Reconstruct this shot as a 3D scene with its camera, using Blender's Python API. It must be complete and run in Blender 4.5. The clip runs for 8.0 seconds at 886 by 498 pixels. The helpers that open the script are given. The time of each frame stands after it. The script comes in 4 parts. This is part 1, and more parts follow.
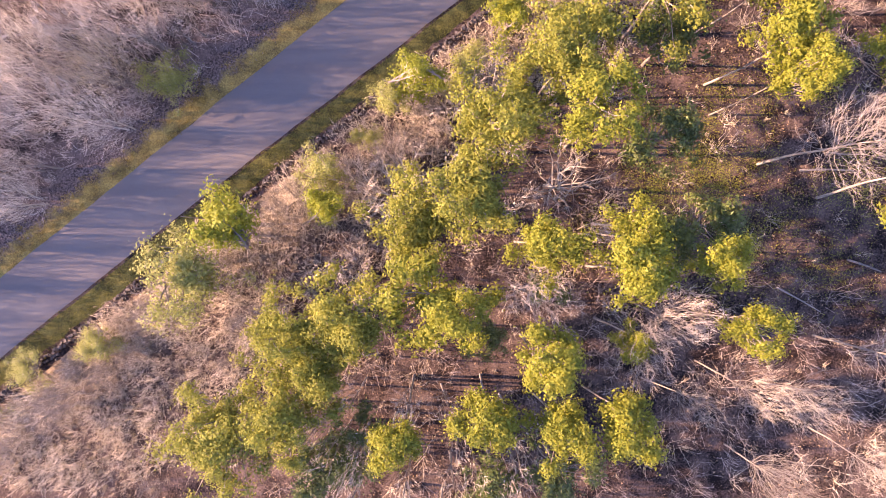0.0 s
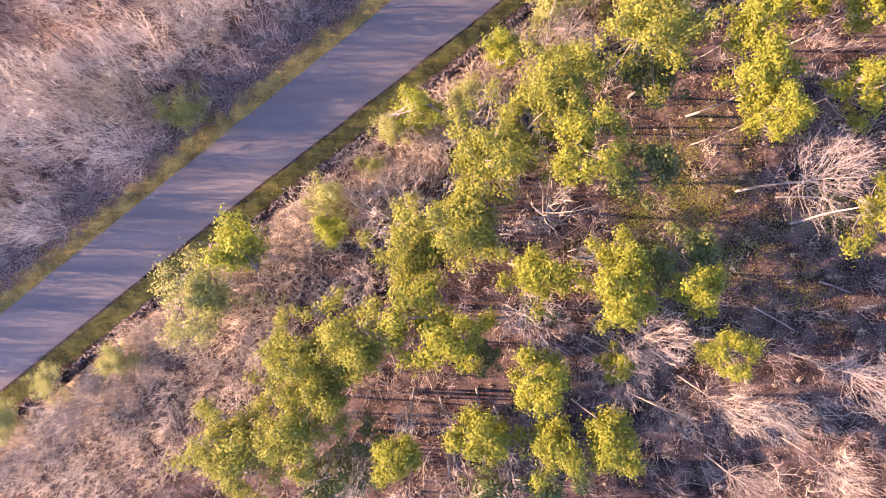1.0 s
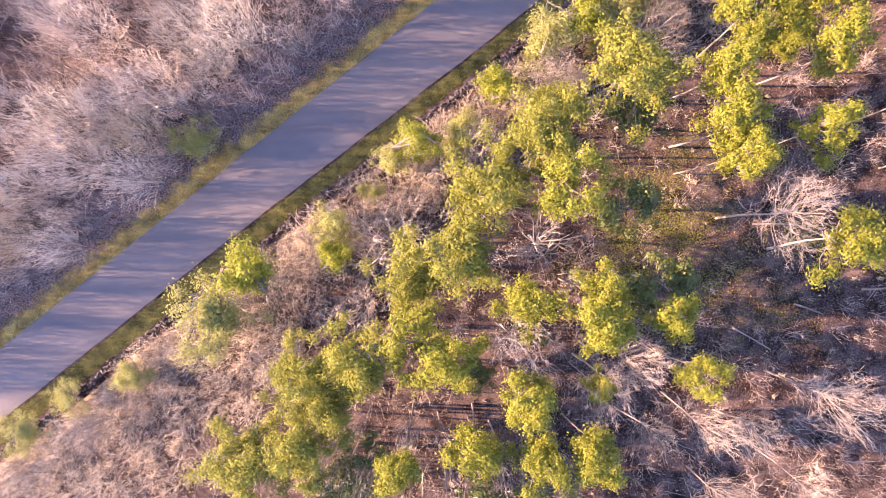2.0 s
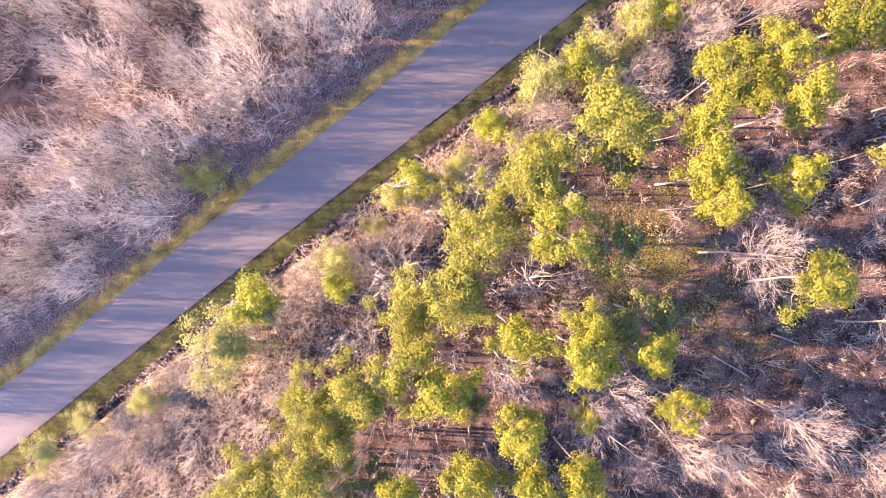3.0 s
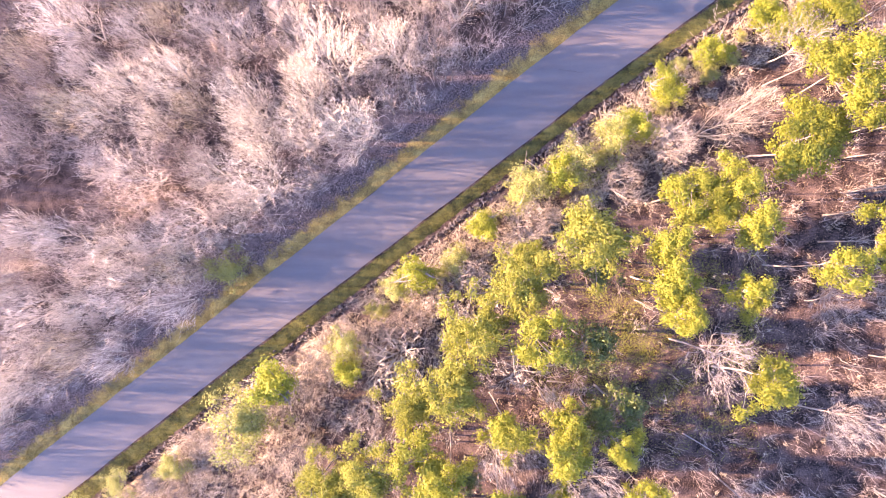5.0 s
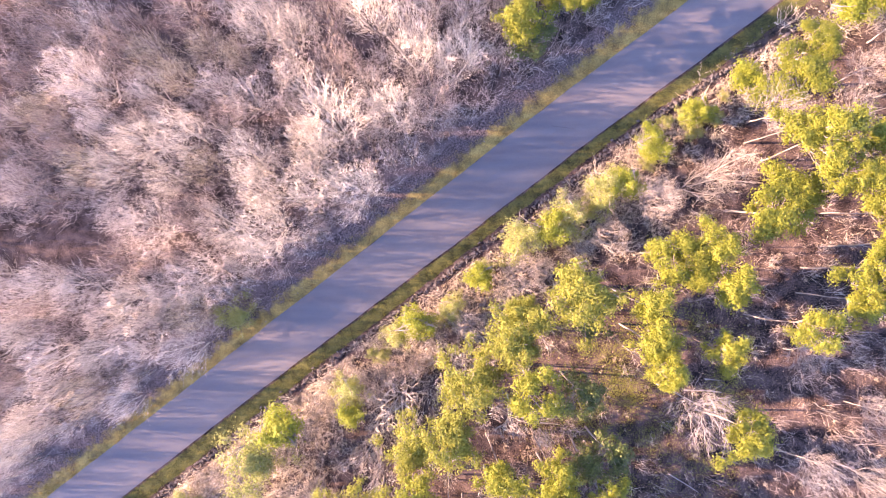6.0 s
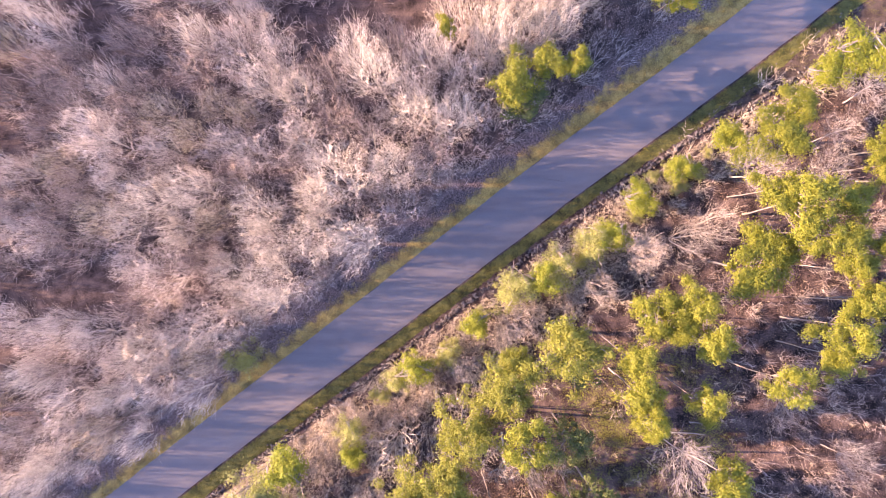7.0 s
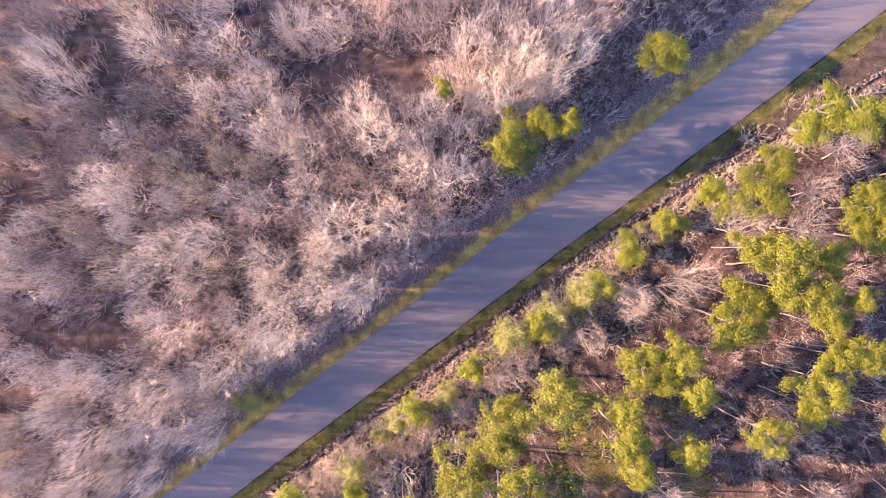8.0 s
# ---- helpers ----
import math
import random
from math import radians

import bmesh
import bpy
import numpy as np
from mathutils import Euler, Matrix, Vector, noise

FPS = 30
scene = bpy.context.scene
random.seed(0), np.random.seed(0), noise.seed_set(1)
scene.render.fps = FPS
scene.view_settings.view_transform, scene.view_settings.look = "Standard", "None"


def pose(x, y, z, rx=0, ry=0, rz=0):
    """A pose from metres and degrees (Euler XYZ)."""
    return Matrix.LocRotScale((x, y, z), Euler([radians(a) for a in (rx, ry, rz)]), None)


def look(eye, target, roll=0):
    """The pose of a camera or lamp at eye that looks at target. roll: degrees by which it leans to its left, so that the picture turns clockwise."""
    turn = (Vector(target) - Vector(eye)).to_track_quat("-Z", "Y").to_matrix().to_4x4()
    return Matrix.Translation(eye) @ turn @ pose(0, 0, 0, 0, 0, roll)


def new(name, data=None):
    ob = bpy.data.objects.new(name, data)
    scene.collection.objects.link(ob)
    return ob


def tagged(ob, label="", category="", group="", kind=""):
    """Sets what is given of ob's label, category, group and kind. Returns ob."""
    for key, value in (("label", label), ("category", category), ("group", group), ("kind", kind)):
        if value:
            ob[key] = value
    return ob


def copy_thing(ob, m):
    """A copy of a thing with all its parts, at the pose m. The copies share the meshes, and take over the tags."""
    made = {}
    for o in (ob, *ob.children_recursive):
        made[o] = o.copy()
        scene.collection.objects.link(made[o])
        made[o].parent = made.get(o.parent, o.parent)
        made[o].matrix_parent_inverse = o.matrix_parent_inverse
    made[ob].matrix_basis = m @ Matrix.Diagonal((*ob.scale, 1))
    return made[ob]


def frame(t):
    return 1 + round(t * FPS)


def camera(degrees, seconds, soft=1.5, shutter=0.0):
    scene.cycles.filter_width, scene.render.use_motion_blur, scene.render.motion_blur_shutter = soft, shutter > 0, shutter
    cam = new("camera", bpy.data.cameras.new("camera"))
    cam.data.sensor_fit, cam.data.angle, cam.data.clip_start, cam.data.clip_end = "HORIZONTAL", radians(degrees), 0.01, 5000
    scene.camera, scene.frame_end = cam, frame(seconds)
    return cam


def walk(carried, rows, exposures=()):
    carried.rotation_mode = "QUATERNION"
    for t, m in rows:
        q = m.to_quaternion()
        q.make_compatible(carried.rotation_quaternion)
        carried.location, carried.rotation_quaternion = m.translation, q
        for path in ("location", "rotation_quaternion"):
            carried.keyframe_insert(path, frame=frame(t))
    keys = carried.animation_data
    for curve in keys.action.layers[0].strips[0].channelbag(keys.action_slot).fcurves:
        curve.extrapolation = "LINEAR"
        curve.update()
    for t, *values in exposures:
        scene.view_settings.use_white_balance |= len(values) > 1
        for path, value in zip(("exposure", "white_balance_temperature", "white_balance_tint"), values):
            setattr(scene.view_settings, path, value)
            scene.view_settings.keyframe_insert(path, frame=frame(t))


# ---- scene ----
cam = camera(73.0, 8.0, soft=1.0)
# seconds, x, y, z in metres, then the small turns away from straight down
PATH = [
    (0.0, 0.000, 0.000, 46.332, 0.048, -0.038, 0.271),
    (0.5, 0.039, 0.887, 47.706, 0.022, -0.033, 0.228),
    (1.0, 0.122, 1.685, 49.096, 0.001, -0.029, 0.187),
    (1.5, 0.224, 2.550, 50.489, -0.016, -0.024, 0.148),
    (2.0, 0.326, 3.580, 51.885, -0.029, -0.020, 0.111),
    (2.5, 0.419, 4.834, 53.286, -0.038, -0.015, 0.075),
    (3.0, 0.498, 6.331, 54.697, -0.044, -0.011, 0.041),
    (3.5, 0.566, 8.067, 56.121, -0.045, -0.006, 0.010),
    (4.0, 0.627, 10.018, 57.566, -0.042, -0.001, -0.020),
    (4.5, 0.690, 12.150, 59.034, -0.035, 0.004, -0.048),
    (5.0, 0.761, 14.423, 60.525, -0.025, 0.009, -0.074),
    (5.5, 0.848, 16.799, 62.038, -0.010, 0.014, -0.098),
    (6.0, 0.954, 19.243, 63.569, 0.009, 0.019, -0.120),
    (6.5, 1.078, 21.731, 65.111, 0.031, 0.025, -0.141),
    (7.0, 1.212, 24.247, 66.660, 0.058, 0.030, -0.159),
    (7.5, 1.341, 26.792, 68.212, 0.089, 0.035, -0.176),
    (8.0, 1.437, 29.378, 69.767, 0.123, 0.041, -0.190),
]
EXPOSURES = [(0.0, 2.83, 8350, 52), (1.5, 2.98, 8200, 52), (3.5, 3.41, 8000, 51), (4.5, 3.51, 7950, 51), (6.5, 3.23, 7800, 51), (8.0, 2.81, 7950, 53)]
walk(cam, [(t, pose(x, y, z, rx, ry, rz)) for t, x, y, z, rx, ry, rz in PATH], EXPOSURES)

# ---- world, sun ----
SUN_UP, SUN_FROM = 16.3, 271.0  # degrees over the horizon, compass bearing with +y as north
world = bpy.data.worlds.new("sky")
scene.world = world
world.use_nodes = True
sky = world.node_tree.nodes.new("ShaderNodeTexSky")
sky.sky_type, sky.sun_disc = "NISHITA", False
sky.ozone_density, sky.dust_density = 6.0, 0.5
sky.sun_elevation, sky.sun_rotation = radians(SUN_UP), radians(SUN_FROM)
world.node_tree.links.new(sky.outputs[0], world.node_tree.nodes["Background"].inputs[0])
world.node_tree.nodes["Background"].inputs[1].default_value = 0.15
sun = new("sun", bpy.data.lights.new("sun", "SUN"))
sun.data.energy, sun.data.angle, sun.data.color = 3.8, radians(0.55), (1.0, 0.83, 0.58)
toward = Vector((math.sin(radians(SUN_FROM)) * math.cos(radians(SUN_UP)), math.cos(radians(SUN_FROM)) * math.cos(radians(SUN_UP)), math.sin(radians(SUN_UP))))
sun.matrix_world = look(toward * 100, (0, 0, 0))


# ---- materials ----
def material(name, dark, light, scale=3.0, fine=40.0, rough=0.9, bump=0.3, vary=0.25, gloss=0.2, island=False, through_light=0.0, space="Object", stretch=None, span_of=(0.38, 0.82)):
    """Two scales of noise between two colours, fine relief, and a change of tone from thing to thing or from piece to piece."""
    m = bpy.data.materials.new(name)
    m.use_nodes = True
    n, link = m.node_tree.nodes, m.node_tree.links.new
    shader = n["Principled BSDF"]
    shader.inputs["Roughness"].default_value = rough
    shader.inputs["Specular IOR Level"].default_value = gloss
    where = n.new("ShaderNodeTexCoord").outputs["Object"]
    if space == "World":
        where = n.new("ShaderNodeNewGeometry").outputs["Position"]
    big, small = n.new("ShaderNodeTexNoise"), n.new("ShaderNodeTexNoise")
    big.inputs["Scale"].default_value, big.inputs["Detail"].default_value = scale, 4
    small.inputs["Scale"].default_value, small.inputs["Detail"].default_value = fine, 3
    if stretch:
        lay = n.new("ShaderNodeMapping")
        lay.inputs["Rotation"].default_value, lay.inputs["Scale"].default_value = (0, 0, -0.6575), stretch
        link(where, lay.inputs["Vector"])
        link(lay.outputs[0], big.inputs["Vector"]), link(where, small.inputs["Vector"])
    else:
        link(where, big.inputs["Vector"]), link(where, small.inputs["Vector"])
    both = n.new("ShaderNodeMath")
    both.operation = "MULTIPLY_ADD"
    link(small.outputs["Fac"], both.inputs[0])
    both.inputs[1].default_value = 0.6
    half = n.new("ShaderNodeMath")
    half.operation = "MULTIPLY"
    half.inputs[1].default_value = 0.6
    link(big.outputs["Fac"], half.inputs[0]), link(half.outputs[0], both.inputs[2])
    ramp = n.new("ShaderNodeValToRGB")
    ramp.color_ramp.elements[0].position, ramp.color_ramp.elements[1].position = span_of
    ramp.color_ramp.elements[0].color, ramp.color_ramp.elements[1].color = (*dark, 1), (*light, 1)
    link(both.outputs[0], ramp.inputs[0])
    chance = n.new("ShaderNodeNewGeometry").outputs["Random Per Island"] if island else n.new("ShaderNodeObjectInfo").outputs["Random"]
    span = n.new("ShaderNodeMapRange")
    span.inputs["To Min"].default_value, span.inputs["To Max"].default_value = 1 - vary, 1 + vary
    link(chance, span.inputs["Value"])
    tone = n.new("ShaderNodeHueSaturation")
    link(span.outputs[0], tone.inputs["Value"]), link(ramp.outputs[0], tone.inputs["Color"])
    link(tone.outputs[0], shader.inputs["Base Color"])
    if bump:
        relief = n.new("ShaderNodeBump")
        relief.inputs["Strength"].default_value, relief.inputs["Distance"].default_value = bump, 0.02
        link(small.outputs["Fac"], relief.inputs["Height"]), link(relief.outputs[0], shader.inputs["Normal"])
    if through_light:
        back, mix = n.new("ShaderNodeBsdfTranslucent"), n.new("ShaderNodeMixShader")
        mix.inputs[0].default_value = through_light
        link(tone.outputs[0], back.inputs["Color"])
        link(shader.outputs[0], mix.inputs[1]), link(back.outputs[0], mix.inputs[2])
        link(mix.outputs[0], n["Material Output"].inputs["Surface"])
    return m


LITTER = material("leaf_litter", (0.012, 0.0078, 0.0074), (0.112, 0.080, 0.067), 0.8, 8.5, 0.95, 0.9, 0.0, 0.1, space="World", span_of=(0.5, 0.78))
LITTER_PALE = material("pale_leaf_litter", (0.016, 0.0115, 0.0108), (0.13, 0.096, 0.084), 0.8, 9.0, 0.95, 0.9, 0.0, 0.1, space="World", span_of=(0.46, 0.78))
# dry litter with a paler colour that lifts the shade beside the wood
LITTER_DRY_LIFTED = material("dry_leaf_litter_lifted", (0.045, 0.034, 0.031), (0.24, 0.182, 0.16), 0.7, 7.0, 0.95, 0.9, 0.0, 0.1, space="World", span_of=(0.42, 0.8))
ASPHALT = material("worn_asphalt", (0.087, 0.080, 0.081), (0.152, 0.139, 0.128), 1.0, 26.0, 0.85, 0.25, 0.0, 0.3, space="World", stretch=(0.1, 0.9, 1.0))
TURF = material("verge_turf", (0.02, 0.024, 0.010), (0.118, 0.115, 0.034), 0.9, 9.0, 0.95, 0.9, 0.0, 0.1, space="World", span_of=(0.45, 0.78))
GRAVEL = material("bank_gravel", (0.012, 0.0095, 0.008), (0.075, 0.058, 0.048), 1.2, 11.0, 0.95, 0.9, 0.0, 0.1, space="World")
STONE = material("field_stone", (0.034, 0.029, 0.026), (0.15, 0.13, 0.115), 2.0, 16.0, 0.9, 0.6, 0.35, 0.25)
STONE_REST = material("field_stone_rest", (0.034, 0.029, 0.026), (0.15, 0.13, 0.115), 2.0, 16.0, 0.9, 0.6, 0.35, 0.25, island=True)
BARK_GREY = material("grey_bark", (0.095, 0.081, 0.07), (0.27, 0.235, 0.20), 1.5, 14.0, 0.9, 0.5, 0.2)
BARK_PALE = material("pale_bark", (0.12, 0.104, 0.09), (0.30, 0.265, 0.23), 1.5, 10.0, 0.85, 0.4, 0.15)
BARK_SILVER = material("silver_bark", (0.25, 0.215, 0.17), (0.50, 0.445, 0.36), 1.5, 10.0, 0.85, 0.3, 0.25)
TWIG_PINK = material("rosy_twigs", (0.37, 0.325, 0.27), (0.62, 0.56, 0.475), 1.0, 8.0, 0.9, 0, 0.5, 0.2, True)
TWIG_WHITE = material("silver_twigs", (0.44, 0.39, 0.305), (0.66, 0.60, 0.485), 1.0, 8.0, 0.9, 0, 0.45, 0.2, True)
TWIG_SLOPE = material("beige_twigs", (0.145, 0.122, 0.10), (0.305, 0.262, 0.215), 1.0, 8.0, 0.9, 0, 0.22)
TWIG_ASH = material("ash_grey_twigs", (0.145, 0.126, 0.104), (0.31, 0.275, 0.23), 1.0, 8.0, 0.9, 0, 0.22)
# paler than the ash twigs: sun on these crowns is put into the colour
TWIG_STAR = material("sunlit_twigs", (0.22, 0.192, 0.165), (0.40, 0.355, 0.31), 1.0, 8.0, 0.9, 0, 0.22)
TWIG_TAN = material("straw_twigs", (0.33, 0.275, 0.185), (0.55, 0.48, 0.33), 1.0, 8.0, 0.9, 0, 0.4, 0.2, True)
TWIG_BROWN = material("brown_twigs", (0.18, 0.142, 0.118), (0.36, 0.294, 0.247), 1.0, 8.0, 0.9, 0, 0.5, 0.2, True)
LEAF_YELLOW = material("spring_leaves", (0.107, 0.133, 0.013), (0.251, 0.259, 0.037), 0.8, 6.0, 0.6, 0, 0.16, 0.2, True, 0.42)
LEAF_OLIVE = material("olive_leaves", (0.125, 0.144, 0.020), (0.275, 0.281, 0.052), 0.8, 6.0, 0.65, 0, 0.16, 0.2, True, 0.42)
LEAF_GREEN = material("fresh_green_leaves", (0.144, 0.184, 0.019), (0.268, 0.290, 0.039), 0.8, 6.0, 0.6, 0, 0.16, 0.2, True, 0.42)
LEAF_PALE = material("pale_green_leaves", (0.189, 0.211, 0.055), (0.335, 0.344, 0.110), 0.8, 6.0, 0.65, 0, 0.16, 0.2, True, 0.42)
# dark green undergrowth; also puts the crowns' shaded east sides into leaf colour
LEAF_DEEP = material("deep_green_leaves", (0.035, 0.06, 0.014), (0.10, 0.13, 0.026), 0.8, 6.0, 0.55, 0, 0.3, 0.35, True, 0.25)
DRY_GRASS = material("dry_grass", (0.29, 0.24, 0.17), (0.52, 0.445, 0.325), 0.6, 5.0, 0.9, 0, 0.3, 0.2, True, 0.2, space="World")
GRASS = material("verge_grass", (0.05, 0.064, 0.014), (0.17, 0.172, 0.036), 0.5, 5.0, 0.8, 0, 0.35, 0.2, True, 0.25, space="World")
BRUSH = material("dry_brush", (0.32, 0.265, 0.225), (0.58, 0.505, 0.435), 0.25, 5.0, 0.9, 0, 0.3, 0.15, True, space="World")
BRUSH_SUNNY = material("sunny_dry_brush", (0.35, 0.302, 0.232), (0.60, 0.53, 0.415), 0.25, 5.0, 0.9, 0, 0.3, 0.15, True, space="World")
# darker than the brush above: the slope's shade is put into its colour
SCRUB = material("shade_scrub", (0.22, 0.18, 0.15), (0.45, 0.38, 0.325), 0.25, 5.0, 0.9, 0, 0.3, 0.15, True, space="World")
GRASS_GOLD = material("faded_grass", (0.25, 0.178, 0.05), (0.50, 0.365, 0.115), 0.5, 5.0, 0.8, 0, 0.35, 0.2, True, 0.25, space="World")
FALLEN = material("fallen_leaves", (0.08, 0.053, 0.033), (0.29, 0.205, 0.125), 0.6, 6.0, 0.85, 0, 0.4, 0.2, True, 0.1, space="World")


def edge_of_turf(name, grass, leaves, inner, outer):
    """Turf or straw that gives way to leaf litter in tongues and islands, from one line along the road to another."""
    m = material(name, *grass, 0.9, 8.0, 0.95, 0.9, 0.0, 0.1, space="World", span_of=(0.44, 0.78))
    n, link = m.node_tree.nodes, m.node_tree.links.new
    turf = n["Principled BSDF"].inputs["Base Color"].links[0].from_socket
    where = n.new("ShaderNodeNewGeometry").outputs["Position"]
    across = n.new("ShaderNodeVectorMath")
    across.operation = "DOT_PRODUCT"
    across.inputs[1].default_value = (0.6112, -0.7915, 0)
    link(where, across.inputs[0])
    tongues = n.new("ShaderNodeTexNoise")
    tongues.inputs["Scale"].default_value, tongues.inputs["Detail"].default_value, tongues.inputs["Roughness"].default_value = 0.9, 8, 0.7
    link(where, tongues.inputs["Vector"])
    shift = n.new("ShaderNodeMath")
    shift.operation, shift.inputs[1].default_value = "MULTIPLY_ADD", 3.4
    link(tongues.outputs["Fac"], shift.inputs[0]), link(across.outputs["Value"], shift.inputs[2])
    share = n.new("ShaderNodeMapRange")
    share.inputs["From Min"].default_value, share.inputs["From Max"].default_value = outer + 1.7, inner + 1.7
    link(shift.outputs[0], share.inputs["Value"])
    grain = n.new("ShaderNodeTexNoise")
    grain.inputs["Scale"].default_value, grain.inputs["Detail"].default_value = 7.0, 3
    link(where, grain.inputs["Vector"])
    litter = n.new("ShaderNodeValToRGB")
    litter.color_ramp.elements[0].position, litter.color_ramp.elements[1].position = 0.36, 0.68
    litter.color_ramp.elements[0].color, litter.color_ramp.elements[1].color = (*leaves[0], 1), (*leaves[1], 1)
    link(grain.outputs["Fac"], litter.inputs[0])
    both = n.new("ShaderNodeMix")
    both.data_type = "RGBA"
    link(share.outputs[0], both.inputs["Factor"]), link(litter.outputs[0], both.inputs[6]), link(turf, both.inputs[7])
    link(both.outputs[2], n["Principled BSDF"].inputs["Base Color"])
    return m


VERGE_GOLD = edge_of_turf("thin_golden_turf", ((0.12, 0.082, 0.03), (0.40, 0.285, 0.085)), ((0.035, 0.026, 0.024), (0.20, 0.15, 0.132)), -20.7, -21.5)
STRAW_EDGE = edge_of_turf("straw_litter", ((0.045, 0.035, 0.026), (0.25, 0.20, 0.145)), ((0.012, 0.0078, 0.0074), (0.10, 0.072, 0.06)), -9.4, -6.4)


# ---- the lie of the land: u runs along the road, v across it, down the valley side to up the slope ----
ALONG = Vector((0.7915, 0.6112))
ACROSS = Vector((0.6112, -0.7915))
ROAD_LEFT, ROAD_RIGHT = -20.0, -14.5


def uv(x, y):
    return ALONG.x * x + ALONG.y * y, ACROSS.x * x + ACROSS.y * y


def xy(u, v):
    return ALONG.x * u + ACROSS.x * v, ALONG.y * u + ACROSS.y * v


def profile(u):
    total = 0.0
    for k in range(-3, 4):
        total += float(np.interp(u + 3 * k, (-60, -20, 0, 15, 32, 54, 120), (-3.5, -1.2, 0.1, 0.8, 2.4, 4.4, 9.0)))
    return total / 7


def bend(u):
    """The upper road swings a little towards the slope."""
    return float(np.interp(u, (28, 36, 44, 54, 64, 100), (0, 0.18, 0.45, 0.62, 0.6, 0.6)))


def wall_line(u):
    """Where the stone wall runs, across the road's axis."""
    return float(np.interp(u, (-60, -32, -14, 6, 20, 34, 44, 50, 64, 80), (-12.2, -12.3, -12.65, -12.35, -12.3, -12.25, -11.7, -10.8, -9.1, -7.0)))


def height(x, y, rough=True):
    u, v = uv(x, y)
    h = profile(u)
    d = v + 12.6
    if d > 0:
        h += 0.165 * min(d, 45) + 0.05 * max(0, min(d - 45, 300))
    far = max(0.0, v - ROAD_RIGHT - 1.2, ROAD_LEFT - 1.6 - v)
    if rough and far > 0:
        k = min(1.0, far / 3)
        h += k * (0.22 * noise.noise((x * 0.16, y * 0.16, 3.1)) + 0.10 * noise.noise((x * 0.6, y * 0.6, 7.7)))
    return h


def mesh_object(name, verts, faces, mat, smooth=False):
    data = bpy.data.meshes.new(name)
    data.from_pydata(verts, [], faces)
    data.materials.append(mat)
    if smooth:
        data.polygons.foreach_set("use_smooth", [True] * len(data.polygons))
    data.update()
    return new(name, data)


def part(name, data, parent, label=""):
    ob = new(name, data)
    ob.parent = parent
    return tagged(ob, label)


def spread(low, high, step, out):
    near = list(np.arange(low, high + step / 2, step))
    return [low - o for o in reversed(out)] + near + [high + o for o in out]


# ground: one sheet, fine where the walk sees it, coarse to the horizon
FAR = (4, 12, 30, 80, 200, 500, 1200, 2500)
xs, ys = spread(-72, 76, 1.0, FAR), spread(-40, 82, 1.0, FAR)
gv = [(x, y, height(x, y)) for y in ys for x in xs]
W = len(xs)
gf = [(j * W + i, j * W + i + 1, (j + 1) * W + i + 1, (j + 1) * W + i) for j in range(len(ys) - 1) for i in range(W - 1)]
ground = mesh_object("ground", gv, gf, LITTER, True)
ground.data.materials.append(LITTER_PALE)
for face in ground.data.polygons:
    if uv(face.center.x, face.center.y)[1] < ROAD_LEFT - 0.6:
        face.material_index = 1
tagged(ground, "forest floor of brown leaf litter rising gently beside a road", "ground", kind="structure")


def strip(name, left, right, lift, mat, cells, crown=0.0, start=-75.0, end=100.0, step=0.8):
    """A band along the road between two edge functions of u, draped on the land."""
    verts, faces = [], []
    us = np.arange(start, end, step)
    for u in us:
        a, b = left(u), right(u)
        for k in range(cells + 1):
            s = k / cells
            v = a + (b - a) * s
            x, y = xy(u, v)
            edge = lift if 0 < k < cells else -0.05
            verts.append((x, y, height(x, y) + edge + crown * (1 - (2 * s - 1) ** 2)))
    w = cells + 1
    for j in range(len(us) - 1):
        for k in range(cells):
            faces.append((j * w + k, j * w + k + 1, (j + 1) * w + k + 1, (j + 1) * w + k))
    return mesh_object(name, verts, faces, mat, True)


def ragged(base, amount, seed, scale=0.7):
    return lambda u: base + amount * noise.noise((u * scale, seed, 0.5)) + amount * 0.5 * noise.noise((u * scale * 3.7, seed, 4.5))


RIGHT_EDGE = ragged(ROAD_RIGHT, 0.08, 2.0, 0.3)


def road_right(u):
    """The road is a little wider up the hill."""
    return RIGHT_EDGE(u) + float(np.interp(u, (-12, 5, 18), (0, 0.3, 0.45))) + bend(u)


LEFT_EDGE = ragged(ROAD_LEFT, 0.12, 1.0, 0.3)
road = strip("road", lambda u: LEFT_EDGE(u) + bend(u), road_right, 0.05, ASPHALT, 10, 0.08, -120, 160)
tagged(road, "narrow worn grey asphalt road without markings", "road", kind="structure")
verge_left = strip("verge_left", ragged(-23.2, 0.4, 5.0, 0.6), lambda u: ROAD_LEFT + 0.5 + bend(u), 0.06, VERGE_GOLD, 7)
tagged(verge_left, "patchy yellow-green grass verge beside the road", "verge", kind="structure")
# brightens the shaded band between wood and verge through its colour
MARGIN_EDGE = ragged(-26.2, 1.4, 15.0, 0.4)
margin = strip("leaf_margin", lambda u: MARGIN_EDGE(u) + float(np.interp(u, (18, 34), (0, 5))), lambda u: -20.9, 0.04, LITTER_DRY_LIFTED, 8, 0, -60, 34)
tagged(margin, "dry leaves between wood and road, coloured paler to lift the shade", "leaf litter", kind="structure")
VERGE_EDGE = ragged(-12.65, 0.22, 8.0)
verge_right = strip("verge_right", lambda u: road_right(u) - 0.25, lambda u: VERGE_EDGE(u) + float(np.interp(u, (34, 44), (0, 0.5))) + 0.7 * bend(u), 0.03, TURF, 5)
tagged(verge_right, "mossy green grass verge between road and stone wall", "verge", kind="structure")
